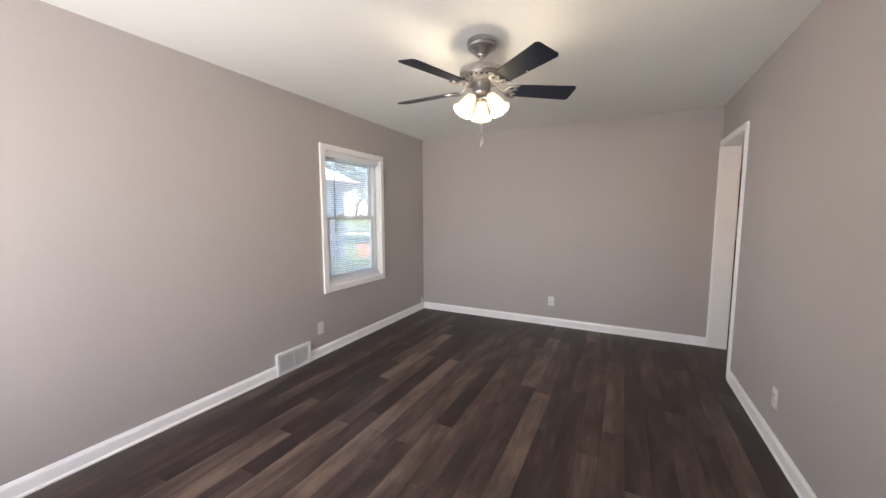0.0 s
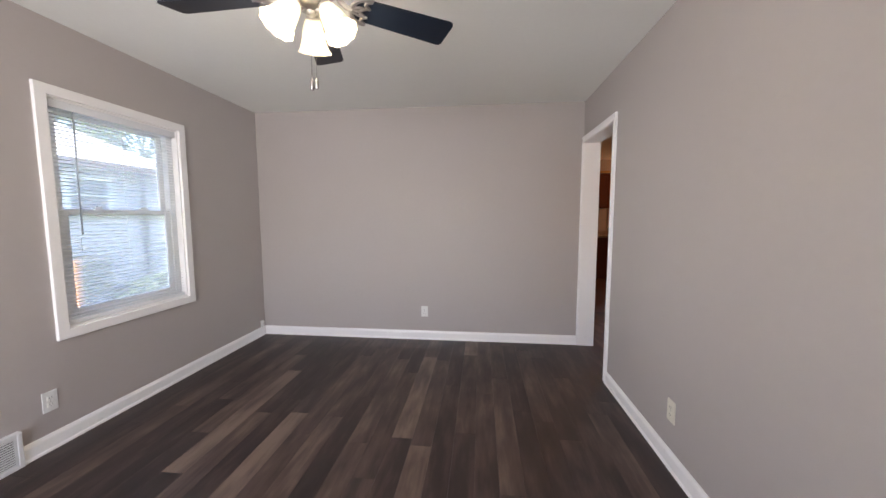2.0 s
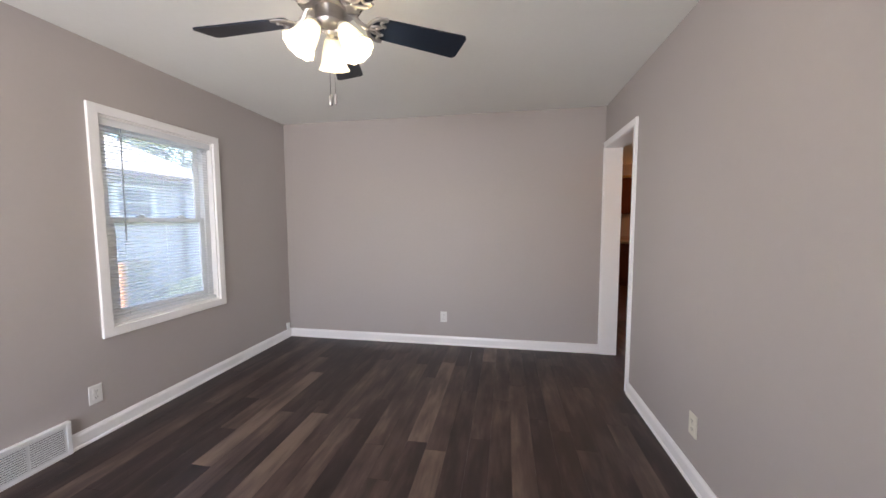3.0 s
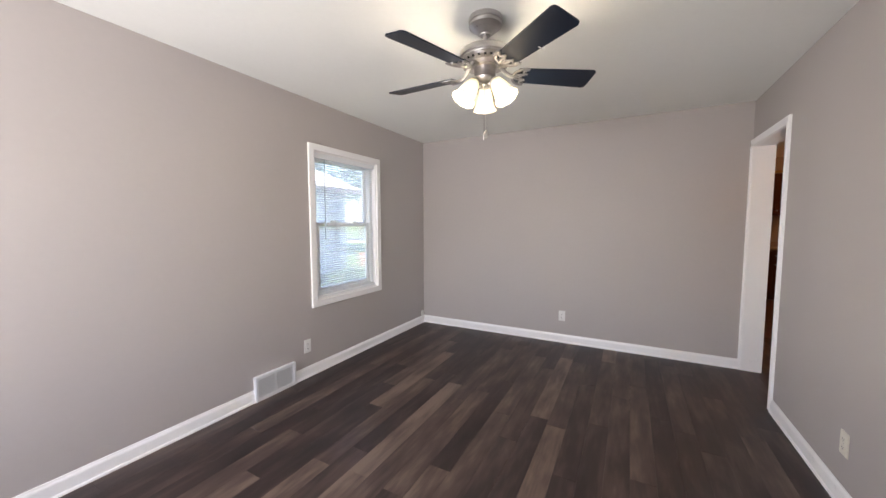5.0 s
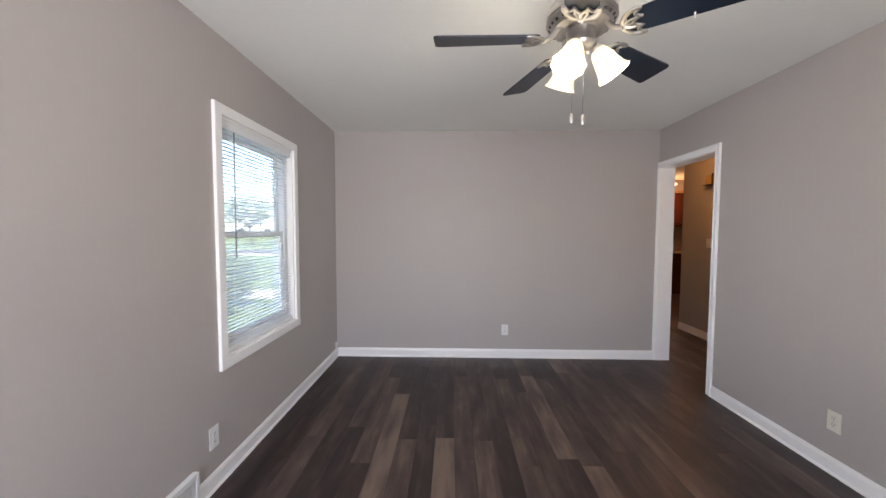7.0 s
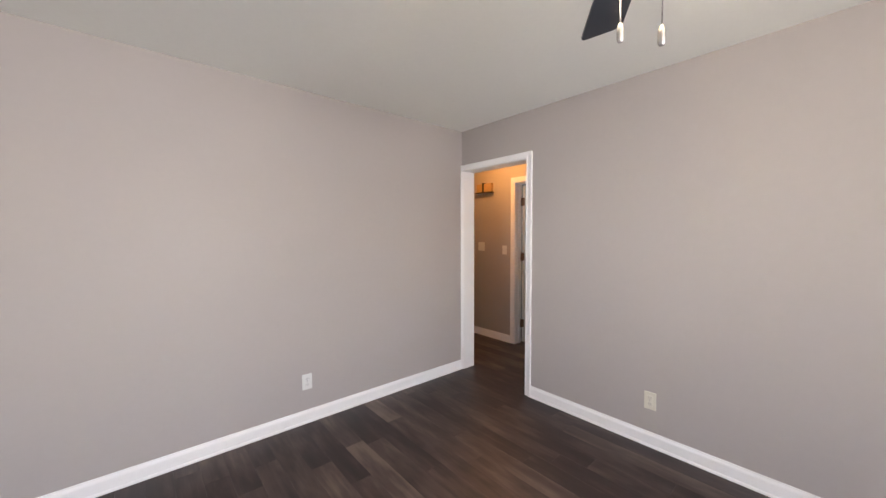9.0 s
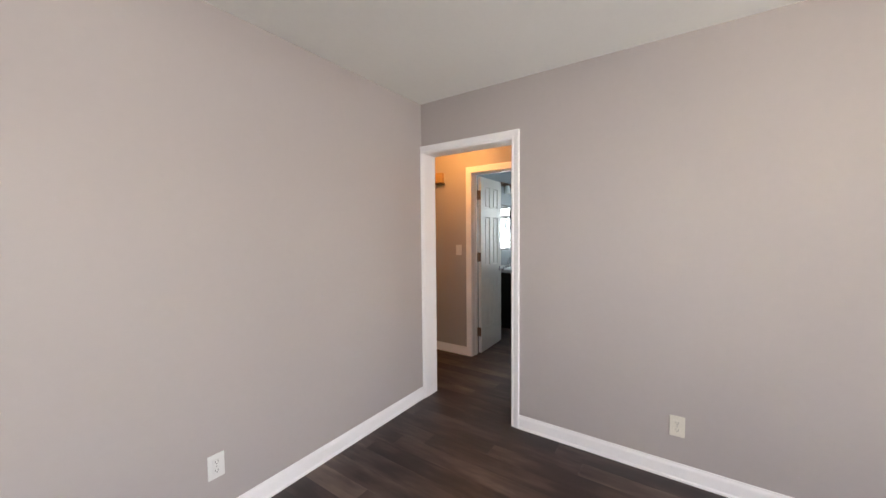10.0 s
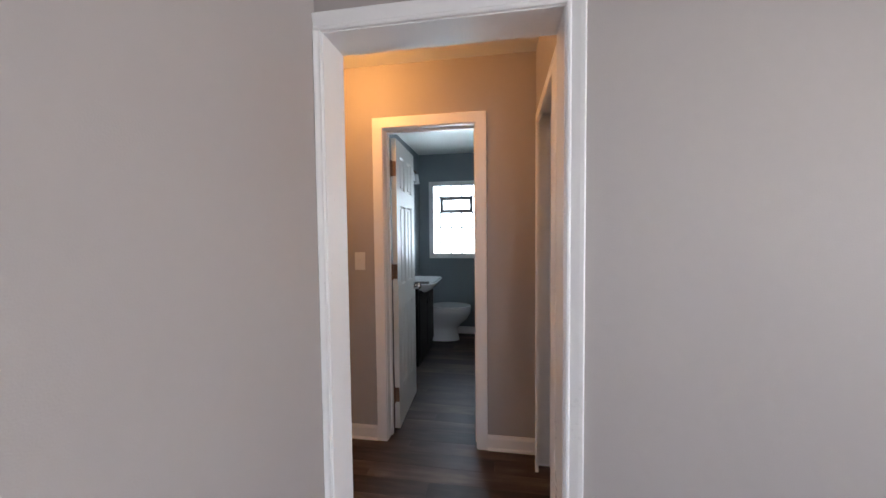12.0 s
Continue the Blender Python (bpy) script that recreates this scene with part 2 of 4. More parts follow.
M_CONCRETE = mat("pale_concrete", (0.42, 0.40, 0.37), 0.85, var=0.15, scales=(1.2, 30), bump=0.2)
M_ASPHALT = mat("road_asphalt", (0.06, 0.06, 0.062), 0.9, var=0.2, scales=(0.5, 40), bump=0.3)
M_BRICK = mat("orange_red_brick", (0.30, 0.15, 0.09), 0.85, var=0.25, scales=(3, 40), bump=0.3)
M_METALGREY = mat("grey_enamel_metal", (0.17, 0.175, 0.18), 0.5, 0.2, var=0.08)

# ---- shape helpers ----


def box(bm, x0, x1, y0, y1, z0, z1, bevel=0.0):
    made = bmesh.ops.create_cube(bm, size=1.0, matrix=Matrix.Translation(((x0 + x1) / 2, (y0 + y1) / 2, (z0 + z1) / 2)) @ Matrix.Diagonal((abs(x1 - x0), abs(y1 - y0), abs(z1 - z0), 1)))
    if bevel:
        edges = list({e for v in made["verts"] for e in v.link_edges})
        bmesh.ops.bevel(bm, geom=edges, offset=bevel, segments=2, affect="EDGES", profile=0.6)
    return bm


def boxed(x0, x1, y0, y1, z0, z1, bevel=0.0):
    return box(bmesh.new(), x0, x1, y0, y1, z0, z1, bevel)


def lathe(bm, profile, m=Matrix(), steps=32, wave=None):
    """Turns (r, z) pairs about z. wave(angle, k): a factor on the radius."""
    rings = []
    for k, (r, z) in enumerate(profile):
        ring = []
        for i in range(steps):
            a = 2 * math.pi * i / steps
            q = r * (wave(a, k) if wave else 1)
            ring.append(bm.verts.new(m @ Vector((q * math.cos(a), q * math.sin(a), z))))
        rings.append(ring)
    for a, b in zip(rings, rings[1:]):
        for i in range(steps):
            f = bm.faces.new((a[i], a[(i + 1) % steps], b[(i + 1) % steps], b[i]))
            f.smooth = True
    for ring in (rings[0], rings[-1]):
        if max((v.co - ring[0].co).length for v in ring) > 1e-5:
            bm.faces.new(ring)
    return bm


def tube(bm, points, radius, steps=8):
    """A round bar along points."""
    pts = [Vector(p) for p in points]
    rings = []
    for i, p in enumerate(pts):
        d = (pts[min(i + 1, len(pts) - 1)] - pts[max(i - 1, 0)]).normalized()
        side = d.cross(Vector((0, 0, 1)))
        side = side.normalized() if side.length > 1e-3 else Vector((1, 0, 0))
        up = side.cross(d)
        rings.append([bm.verts.new(p + radius * (math.cos(2 * math.pi * k / steps) * side + math.sin(2 * math.pi * k / steps) * up)) for k in range(steps)])
    for a, b in zip(rings, rings[1:]):
        for k in range(steps):
            bm.faces.new((a[k], a[(k + 1) % steps], b[(k + 1) % steps], b[k])).smooth = True
    bm.faces.new(rings[0])
    bm.faces.new(rings[-1])
    return bm


def strap(bm, points, half, thick):
    """A flat cast bar along points that lie nearly level, its upper edges eased."""
    pts = [Vector(p) for p in points]
    rings = []
    for i, p in enumerate(pts):
        d = pts[min(i + 1, len(pts) - 1)] - pts[max(i - 1, 0)]
        side = Vector((-d.y, d.x, 0)).normalized()
        rings.append([bm.verts.new(p + side * u + Vector((0, 0, v))) for u, v in ((-half, thick / 2), (half, thick / 2), (half, 0), (half * 0.55, -thick / 2), (-half * 0.55, -thick / 2), (-half, 0))])
    for a, b in zip(rings, rings[1:]):
        for k in range(6):
            bm.faces.new((a[k], a[(k + 1) % 6], b[(k + 1) % 6], b[k]))
    bm.faces.new(rings[0])
    bm.faces.new(rings[-1])
    return bm


def sweep(bm, points, normal, profile, closed=False):
    """A moulding along points that lie in one plane with that normal, mitred at the bends. profile: (across, out) pairs."""
    pts, n = [Vector(p) for p in points], Vector(normal)
    count = len(pts)
    dirs = [(pts[(i + 1) % count] - pts[i]).normalized() for i in range(count if closed else count - 1)]
    sides = [n.cross(d) for d in dirs]
    rings = []
    for i, p in enumerate(pts):
        a = sides[i - 1] if closed or i > 0 else sides[0]
        b = sides[i % len(sides)] if closed or i < count - 1 else sides[-1]
        m = (a + b) / (1 + a.dot(b))
        rings.append([bm.verts.new(p + m * u + n * v) for u, v in profile])
    k = len(profile)
    spans = list(zip(rings, rings[1:])) + ([(rings[-1], rings[0])] if closed else [])
    for a, b in spans:
        for j in range(k):
            bm.faces.new((a[j], a[(j + 1) % k], b[(j + 1) % k], b[j]))
    if not closed:
        bm.faces.new(rings[0])
        bm.faces.new(rings[-1])
    bmesh.ops.recalc_face_normals(bm, faces=bm.faces)
    return bm


def mesh_of(name, bm, material):
    bmesh.ops.recalc_face_normals(bm, faces=bm.faces)
    for e in bm.edges:
        if len(e.link_faces) == 2 and e.calc_face_angle() > radians(40):
            e.smooth = False
    me = bpy.data.meshes.new(name)
    bm.to_mesh(me)
    bm.free()
    me.materials.append(material)
    return me


def solid(name, bm, material, label="", category="", group="", kind=""):
    return tagged(new(name, mesh_of(name, bm, material)), label, category, group, kind)


def part(name, bm, material, parent, label=""):
    ob = new(name, mesh_of(name, bm, material))
    ob.parent = parent
    return tagged(ob, label)


def thing(name, at, label, category, group="", kind=""):
    ob = new(name)
    ob.empty_display_size = 0.1
    ob.location = at
    return tagged(ob, label, category, group, kind)


def wall_y(name, x0, x1, y, t, z0, z1, holes, material, label):
    """A wall along x of thickness t from y; holes: (x0, x1, z0, z1)."""
    bm = bmesh.new()
    xs = sorted({x0, x1, *[h[0] for h in holes], *[h[1] for h in holes]})
    for a, b in zip(xs, xs[1:]):
        cuts = sorted((h[2], h[3]) for h in holes if h[0] < (a + b) / 2 < h[1])
        z = z0
        for c, d in [*cuts, (z1, z1)]:
            if c - z > 1e-4:
                box(bm, a, b, y, y + t, z, c)
            z = d
    return solid(name, bm, material, label, "wall", kind="structure")


def wall_x(name, y0, y1, x, t, z0, z1, holes, material, label):
    """A wall along y of thickness t from x; holes: (y0, y1, z0, z1)."""
    bm = bmesh.new()
    ys = sorted({y0, y1, *[h[0] for h in holes], *[h[1] for h in holes]})
    for a, b in zip(ys, ys[1:]):
        cuts = sorted((h[2], h[3]) for h in holes if h[0] < (a + b) / 2 < h[1])
        z = z0
        for c, d in [*cuts, (z1, z1)]:
            if c - z > 1e-4:
                box(bm, x, x + t, a, b, z, c)
            z = d
    return solid(name, bm, material, label, "wall", kind="structure")


CASING = [(0, 0), (0, 0.011), (0.006, 0.014), (0.012, 0.014), (0.018, 0.010), (0.030, 0.013), (0.046, 0.017), (0.060, 0.019), (0.066, 0.016), (0.066, 0)]
FLAT = [(0, 0), (0, 0.015), (0.003, 0.018), (0.069, 0.018), (0.072, 0.015), (0.072, 0)]
BASE = [(0, 0), (0, 0.020), (0.010, 0.019), (0.017, 0.013), (0.070, 0.012), (0.078, 0.010), (0.086, 0.006), (0.095, 0.004), (0.095, 0)]


def skirting(points, normal, label="white painted baseboard along the wall"):
    """A baseboard at the foot of a wall; its profile rises from the floor."""
    bm = bmesh.new()
    a, b = Vector(points[0]), Vector(points[1])
    n = Vector(normal)
    if n.cross((b - a).normalized()).z < 0:
        a, b = b, a
    sweep(bm, (a, b), n, BASE)
    return solid("baseboard", bm, M_TRIM, label, "baseboard", kind="structure")


# ---- the large structure ----
H = 2.44
RX = 3.44     # the wall with the doorway
BACK = -5.6
DOOR = (-0.795, -0.029, 2.037)
BATH = (-0.45, 0.135, 2.04)
WIN = (-1.879, -1.013, 0.666, 2.010)
FRONT = (0.3, 2.1, 0.65, 2.05)
FAR = 7.05    # the bathroom's outer wall
BWIN = (-0.52, 0.365, 1.03, 2.07)
KY = 4.6
KWIN = (5.30, 6.08, 1.07, 2.15)
KH = 2.53

wall_x("wall_west", BACK - 0.15, 0.15, -0.16, 0.16, -0.3, H, [WIN], M_WALL, "greige painted wall with one tall window")
wall_y("wall_north", 0, RX, 0.0, 0.15, -0.02, H, [], M_WALL, "plain greige painted end wall")
wall_x("wall_east", BACK - 0.15, 0.15, RX, 0.15, -0.02, H, [(DOOR[0] - 0.012, DOOR[1] + 0.012, -0.02, DOOR[2] + 0.012)], M_WALL, "greige painted wall with a cased doorway")
wall_y("wall_south", 0, RX, BACK - 0.15, 0.15, -0.02, H, [FRONT], M_WALL, "greige painted front wall with a wide window")
solid("ceiling_room", boxed(-0.16, RX + 0.15, BACK - 0.15, 0.15, H, H + 0.1), M_CEIL, "flat white painted ceiling", "ceiling", kind="structure").name = "ceiling"
# hall
wall_x("wall_hall", -0.97, 1.26, 4.51, 0.12, -0.02, H, [(BATH[0] - 0.012, BATH[1] + 0.012, -0.02, BATH[2] + 0.012)], M_WALL, "greige hall wall with the bathroom doorway")
HDOOR = (3.66, 4.395, 2.035)
wall_y("wall_hall_end", 3.59, 4.51, -0.97, 0.155, -0.02, H, [(HDOOR[0] - 0.012, HDOOR[1] + 0.012, -0.02, HDOOR[2] + 0.012)], M_WALL, "greige wall closing the short hall")
solid("ceiling", boxed(RX + 0.15, 4.63, -0.97, 1.26, H, H + 0.1), M_CEIL, "flat white hall ceiling", "ceiling", kind="structure")
# kitchen
wall_x("wall_kitchen_west", 0.15, KY + 0.15, 3.44, 0.15, -0.02, KH, [], M_WALL, "plain greige kitchen wall")
wall_y("wall_kitchen_north", 3.59, 7.6, KY, 0.15, -0.02, KH, [KWIN], M_WALL, "greige kitchen wall with a window")
wall_x("wall_kitchen_east", 1.14, KY + 0.15, 7.6, 0.15, -0.02, KH, [], M_WALL, "plain greige kitchen side wall")
wall_y("wall_kitchen_south", 4.63, 7.6, 1.14, 0.12, -0.02, KH, [], M_WALL, "plain greige partition")
solid("ceiling", boxed(3.44, 7.75, 1.26, KY + 0.15, KH, KH + 0.1), M_CEIL, "flat white kitchen ceiling", "ceiling", kind="structure")
# bathroom
wall_y("wall_bath_north", 4.63, FAR, 0.50, 0.12, -0.02, H, [], M_BATHWALL, "blue-grey bathroom wall")
wall_x("wall_bath_east", -1.45, 0.62, FAR, 0.2, -0.02, H, [BWIN], M_BATHWALL, "blue-grey bathroom wall with a glass block window")
wall_y("wall_bath_south", 4.63, FAR, -1.45, 0.12, -0.02, H, [], M_BATHWALL, "blue-grey bathroom side wall")
wall_x("wall_bath_west", -1.45, -0.97, 4.51, 0.12, -0.02, H, [], M_BATHWALL, "blue-grey bathroom wall")
solid("lining", boxed(4.63, 4.634, -1.33, BATH[0] - 0.07, 0, H), M_BATHWALL, "blue-grey bathroom wall face", "wall", kind="structure").name = "wall_bath_lining"
solid("ceiling", boxed(4.63, FAR + 0.2, -1.45, 0.62, H, H + 0.1), M_CEIL, "flat white bathroom ceiling", "ceiling", kind="structure")

# baseboards
skirting(((0, BACK, 0), (0, -2.512, 0)), (1, 0, 0))
skirting(((0, -2.148, 0), (0, 0, 0)), (1, 0, 0))
skirting(((0.014, 0, 0), (RX - 0.016, 0, 0)), (0, -1, 0))
skirting(((RX, BACK, 0), (RX, -0.857, 0)), (-1, 0, 0))
skirting(((4.51, 0.206, 0), (4.51, 1.26, 0)), (-1, 0, 0))
skirting(((4.51, -0.815, 0), (4.51, -0.52, 0)), (-1, 0, 0))
skirting(((FAR, -1.33, 0), (FAR, 0.5, 0)), (-1, 0, 0))
skirting(((4.51, 1.26, 0), (6.0, 1.26, 0)), (0, 1, 0))


def cased_opening(x, y0, y1, top, depth, left_cut=None, moulding=CASING):
    """Jamb lining and casing of a doorway in a wall along y, cased on the side of lower x."""
    bm = bmesh.new()
    box(bm, x - 0.001, x + depth + 0.001, y0 - 0.012, y0, 0, top + 0.012)
    box(bm, x - 0.001, x + depth + 0.001, y1, y1 + 0.012, 0, top + 0.012)
    box(bm, x - 0.001, x + depth + 0.001, y0, y1, top, top + 0.012)
    ob = solid("trim", bm, M_TRIM, "white painted door jamb lining", "door trim", kind="structure")
    bm = bmesh.new()
    prof = [(-u, v) for u, v in moulding]
    if left_cut is None:
        sweep(bm, [(x, y0 - 0.004, 0), (x, y0 - 0.004, top + 0.004), (x, y1 + 0.004, top + 0.004), (x, y1 + 0.004, 0)], (-1, 0, 0), prof)
        part("casing", bm, M_TRIM, ob)
    else:
        sweep(bm, [(x, y0 - 0.004, 0), (x, y0 - 0.004, top + 0.004), (x, left_cut, top + 0.004)], (-1, 0, 0), prof)
        part("casing", bm, M_TRIM, ob)
        bm = bmesh.new()
        w = left_cut - y1 - 0.004
        narrow = [(u * w / 0.0561, v) for u, v in prof]
        sweep(bm, [(x, y1 + 0.004, top + 0.003), (x, y1 + 0.004, 0)], (-1, 0, 0), narrow)
        part("casing", bm, M_TRIM, ob)
    return ob


cased_opening(RX, DOOR[0], DOOR[1], DOOR[2], 0.15, left_cut=-0.0005, moulding=[(u * 0.85, v) for u, v in CASING])
cased_opening(4.51, BATH[0], BATH[1], BATH[2], 0.12, moulding=[(u * 0.92, v * 0.85) for u, v in FLAT])


def window_west():
    """The tall double-hung window with its casing, sashes and panes."""
    y0, y1, z0, z1 = WIN
    w = thing("window_1", (0, (y0 + y1) / 2, z0), "white vinyl double-hung window with flat white casing", "window", kind="structure")
    w.location = (0, 0, 0)
    bm = bmesh.new()
    sweep(bm, [(0, y0, z0), (0, y0, z1), (0, y1, z1), (0, y1, z0)][::-1], (1, 0, 0), [(-u * 0.81, v) for u, v in FLAT], closed=True)
    part("casing", bm, M_TRIM, w)
    bm = bmesh.new()
    for a in ((y0 - 0.0, y0 + 0.012, z0, z1), (y1 - 0.012, y1, z0, z1), (y0 + 0.012, y1 - 0.012, z1 - 0.012, z1), (y0 + 0.012, y1 - 0.012, z0, z0 + 0.012)):
        box(bm, -0.158, 0.0, *a)
    part("jamb", bm, M_TRIM, w)
    bm = bmesh.new()
    for a in ((y0 + 0.012, y0 + 0.060, z0 + 0.012, z1 - 0.012), (y1 - 0.060, y1 - 0.012, z0 + 0.012, z1 - 0.012), (y0 + 0.060, y1 - 0.060, z1 - 0.045, z1 - 0.012), (y0 + 0.060, y1 - 0.060, z0 + 0.012, z0 + 0.05)):
        box(bm, -0.130, -0.045, *a, bevel=0.003)
    part("window_frame", bm, M_VINYL, w)
    zm = 1.352
    for name, xa, xb, za, zb in (("upper_sash", -0.118, -0.088, zm - 0.022, z1 - 0.045), ("lower_sash", -0.084, -0.054, z0 + 0.05, zm + 0.022)):
        bm = bmesh.new()
        ya, yb, q = y0 + 0.060, y1 - 0.060, 0.044
        for a in ((ya, ya + q, za, zb), (yb - q, yb, za, zb), (ya + q, yb - q, za, za + q), (ya + q, yb - q, zb - q + 0.008, zb)):
            box(bm, xa, xb, *a, bevel=0.004)
        sash = part(name, bm, M_VINYL, w)
        pane = part("pane", boxed((xa + xb) / 2 - 0.002, (xa + xb) / 2 + 0.002, ya + q - 0.004, yb - q + 0.004, za + q - 0.004, zb - q + 0.012), M_HAZED, sash)
        pane.visible_shadow = False
    for yc in (-1.60, -1.29):
        bm = boxed(-0.074, -0.050, yc - 0.025, yc + 0.025, zm + 0.022, zm + 0.036, 0.004)
        box(bm, -0.066, -0.056, yc - 0.006, yc + 0.020, zm + 0.036, zm + 0.044, 0.002)
        part("sash_lock", bm, M_VINYL, w)


def mini_blind():
    """A lowered mini blind with open slats inside the window's recess."""
    y0, y1, z0, z1 = WIN
    ya, yb = y0 + 0.018, y1 - 0.018
    b = thing("window_blind", (-0.03, (ya + yb) / 2, z1 - 0.013), "white lowered mini blind with open slats", "blind")
    b.location = (0, 0, 0)
    part("head_rail", boxed(-0.042, -0.004, ya, yb, z1 - 0.060, z1 - 0.0125, 0.004), M_RAIL, b)
    part("bottom_rail", boxed(-0.042, -0.010, ya + 0.003, yb - 0.003, z0 + 0.0125, z0 + 0.040, 0.006), M_RAIL, b)
    bm = bmesh.new()
    for i in range(6):
        u = (i / 5 - 0.5) * 0.019
        zc = 0.0022 * (1 - (2 * (i / 5) - 1) ** 2)
        for yy in (ya + 0.004, yb - 0.004):
            bm.verts.new((u, yy, zc))
    bm.verts.ensure_lookup_table()
    for i in range(5):
        bm.faces.new((bm.verts[2 * i], bm.verts[2 * i + 1], bm.verts[2 * i + 3], bm.verts[2 * i + 2])).smooth = True
    me = mesh_of("slat", bm, M_SLAT)
    n = 58
    for k in range(n):
        s = new("slat", me)
        s.parent = b
        s.location = (-0.0265, 0, z0 + 0.05 + (z1 - 0.07 - z0 - 0.05) * k / (n - 1))
        s.rotation_euler = (0, radians(-2 + random.uniform(-1.5, 1.5)), 0)
    for yy in (ya + 0.12, (ya + yb) / 2, yb - 0.12):
        part("ladder_cord", tube(bmesh.new(), [(-0.0265, yy, z0 + 0.03), (-0.0265, yy, z1 - 0.03)], 0.0008, 5), M_SLAT, b)
    part("wand", tube(bmesh.new(), [(-0.009, ya + 0.125, z1 - 0.05), (-0.007, ya + 0.115, 1.215)], 0.0045, 6), M_WAND, b, "slim clear grey tilt wand")


def front_window():
    x0, x1, z0, z1 = FRONT
    w = thing("window_2", (0, 0, 0), "wide white front window", "window", kind="structure")
    bm = bmesh.new()
    for a in ((x0, x0 + 0.05, z0, z1), (x1 - 0.05, x1, z0, z1), (x0 + 0.05, x1 - 0.05, z1 - 0.05, z1), (x0 + 0.05, x1 - 0.05, z0, z0 + 0.05)):
        box(bm, a[0], a[1], BACK - 0.14, BACK - 0.06, a[2], a[3])
    part("window_frame", bm, M_VINYL, w)


window_west()
mini_blind()
front_window()

# ---- things in the room ----


def ceiling_fan(x, y):
    """Five dark blades on scrolled nickel irons, three lit bell shades and two pull chains."""
    f = thing("ceiling_fan", (x, y, H), "brushed nickel ceiling fan, five dark blades, three lit glass shades", "ceiling fan")
    f.location.z, f.scale = H + 0.026, (1.035, 1.035, 1.035)
    canopy = part("canopy", lathe(bmesh.new(), [(0.0, 0), (0.083, 0), (0.085, -0.0043), (0.085, -0.0241), (0.079, -0.0267), (0.079, -0.031), (0.085, -0.0335), (0.083, -0.0447), (0.066, -0.0568), (0.048, -0.0688), (0.042, -0.0774), (0.030, -0.0808), (0.028, -0.0877), (0.0, -0.0877)]), M_NICKEL, f)
    canopy.location.z = -0.026
    part("downrod", lathe(bmesh.new(), [(0.0, -0.080), (0.012, -0.080), (0.012, -0.168), (0.024, -0.170), (0.027, -0.186), (0.0, -0.186)], steps=16), M_NICKEL, f)
    motor = part("motor_housing", lathe(bmesh.new(), [(0.0, -0.180), (0.045, -0.181), (0.050, -0.187), (0.118, -0.191), (0.127, -0.194), (0.130, -0.199), (0.130, -0.224), (0.125, -0.227), (0.125, -0.231), (0.130, -0.235), (0.127, -0.246), (0.112, -0.258), (0.085, -0.266), (0.0, -0.266)], steps=48), M_NICKEL, f)
    slot = mesh_of("vent_slot", boxed(-0.0062, 0.0062, -0.002, 0.0025, -0.0055, 0.0055, 0.002), M_SLOT)
    for k in range(25):
        a = 2 * math.pi * k / 25
        s = new("vent_slot", slot)
        s.parent = motor
        s.matrix_basis = Matrix.Rotation(a, 4, "Z") @ pose(0, 0.119, -0.2525, -38)
    for rz, rr in ((-0.2395, 0.1305), (-0.2620, 0.1075)):
        part("trim_ring", lathe(bmesh.new(), [(rr - 0.004, rz + 0.003), (rr, rz + 0.002), (rr + 0.0015, rz), (rr, rz - 0.002), (rr - 0.004, rz - 0.003)], steps=48), M_NICKEL, motor)
    part("switch_housing", lathe(bmesh.new(), [(0.0, -0.258), (0.062, -0.258), (0.064, -0.268), (0.055, -0.275), (0.053, -0.318), (0.059, -0.326), (0.057, -0.336), (0.040, -0.350), (0.018, -0.356), (0.014, -0.368), (0.0, -0.372)]), M_NICKEL, f)
    # one blade and one iron, repeated round the motor
    bm = bmesh.new()
    outline = []
    for u, v in ((0.165, -0.054), (0.573, -0.070), (0.573, 0.070), (0.165, 0.054)):
        r = 0.02 if u > 0.5 else 0.016
        su, sv = (1 if u > 0.5 else -1), (1 if v > 0 else -1)
        cu, cv = u - su * r, v - sv * r
        arc = [(cu + su * r * math.cos(q), cv + sv * r * math.sin(q)) for q in (0, math.pi / 8, math.pi / 4, 3 * math.pi / 8, math.pi / 2)]
        outline += arc if su * sv > 0 else arc[::-1]
    low = [bm.verts.new((u, v, -0.003)) for u, v in outline]
    high = [bm.verts.new((u, v, 0.003)) for u, v in outline]
    bm.faces.new(low[::-1])
    bm.faces.new(high)
    for i in range(len(low)):
        j = (i + 1) % len(low)
        bm.faces.new((low[i], low[j], high[j], high[i]))
    blade_mesh = mesh_of("blade", bm, M_BLADE)
    bm = bmesh.new()
    # a curved arm that ends in a pierced shell under the blade's root
    tube(bm, [(0.070, 0, 0.045), (0.092, 0, 0.036), (0.108, 0, 0.012), (0.128, 0, -0.004), (0.150, 0, -0.009)], 0.0105, 8)
    arc = [(0.204 + 0.056 * math.cos(q), 0.060 * math.sin(q), -0.008) for q in [radians(76 + 208 * i / 20) for i in range(21)]]
    strap(bm, arc, 0.0085, 0.0075)
    for a, b in ((-1.0, -0.34), (-0.34, 0.34), (0.34, 1.0)):
        dip = 0.012 if a + b == 0 else 0.0
        strap(bm, [(0.216 - 0.022 * math.sin(math.pi * i / 7) - dip, 0.058 * (a + (b - a) * i / 7), -0.0085) for i in range(8)], 0.006, 0.006)
    for side in (-1, 0, 1):
        strap(bm, [(0.150, 0.008 * side, -0.0085), (0.178, 0.019 * side, -0.0095), (0.206 if side else 0.186, 0.020 * side, -0.0085)], 0.0055, 0.006)
    iron_mesh = mesh_of("blade_iron", bm, M_NICKEL)
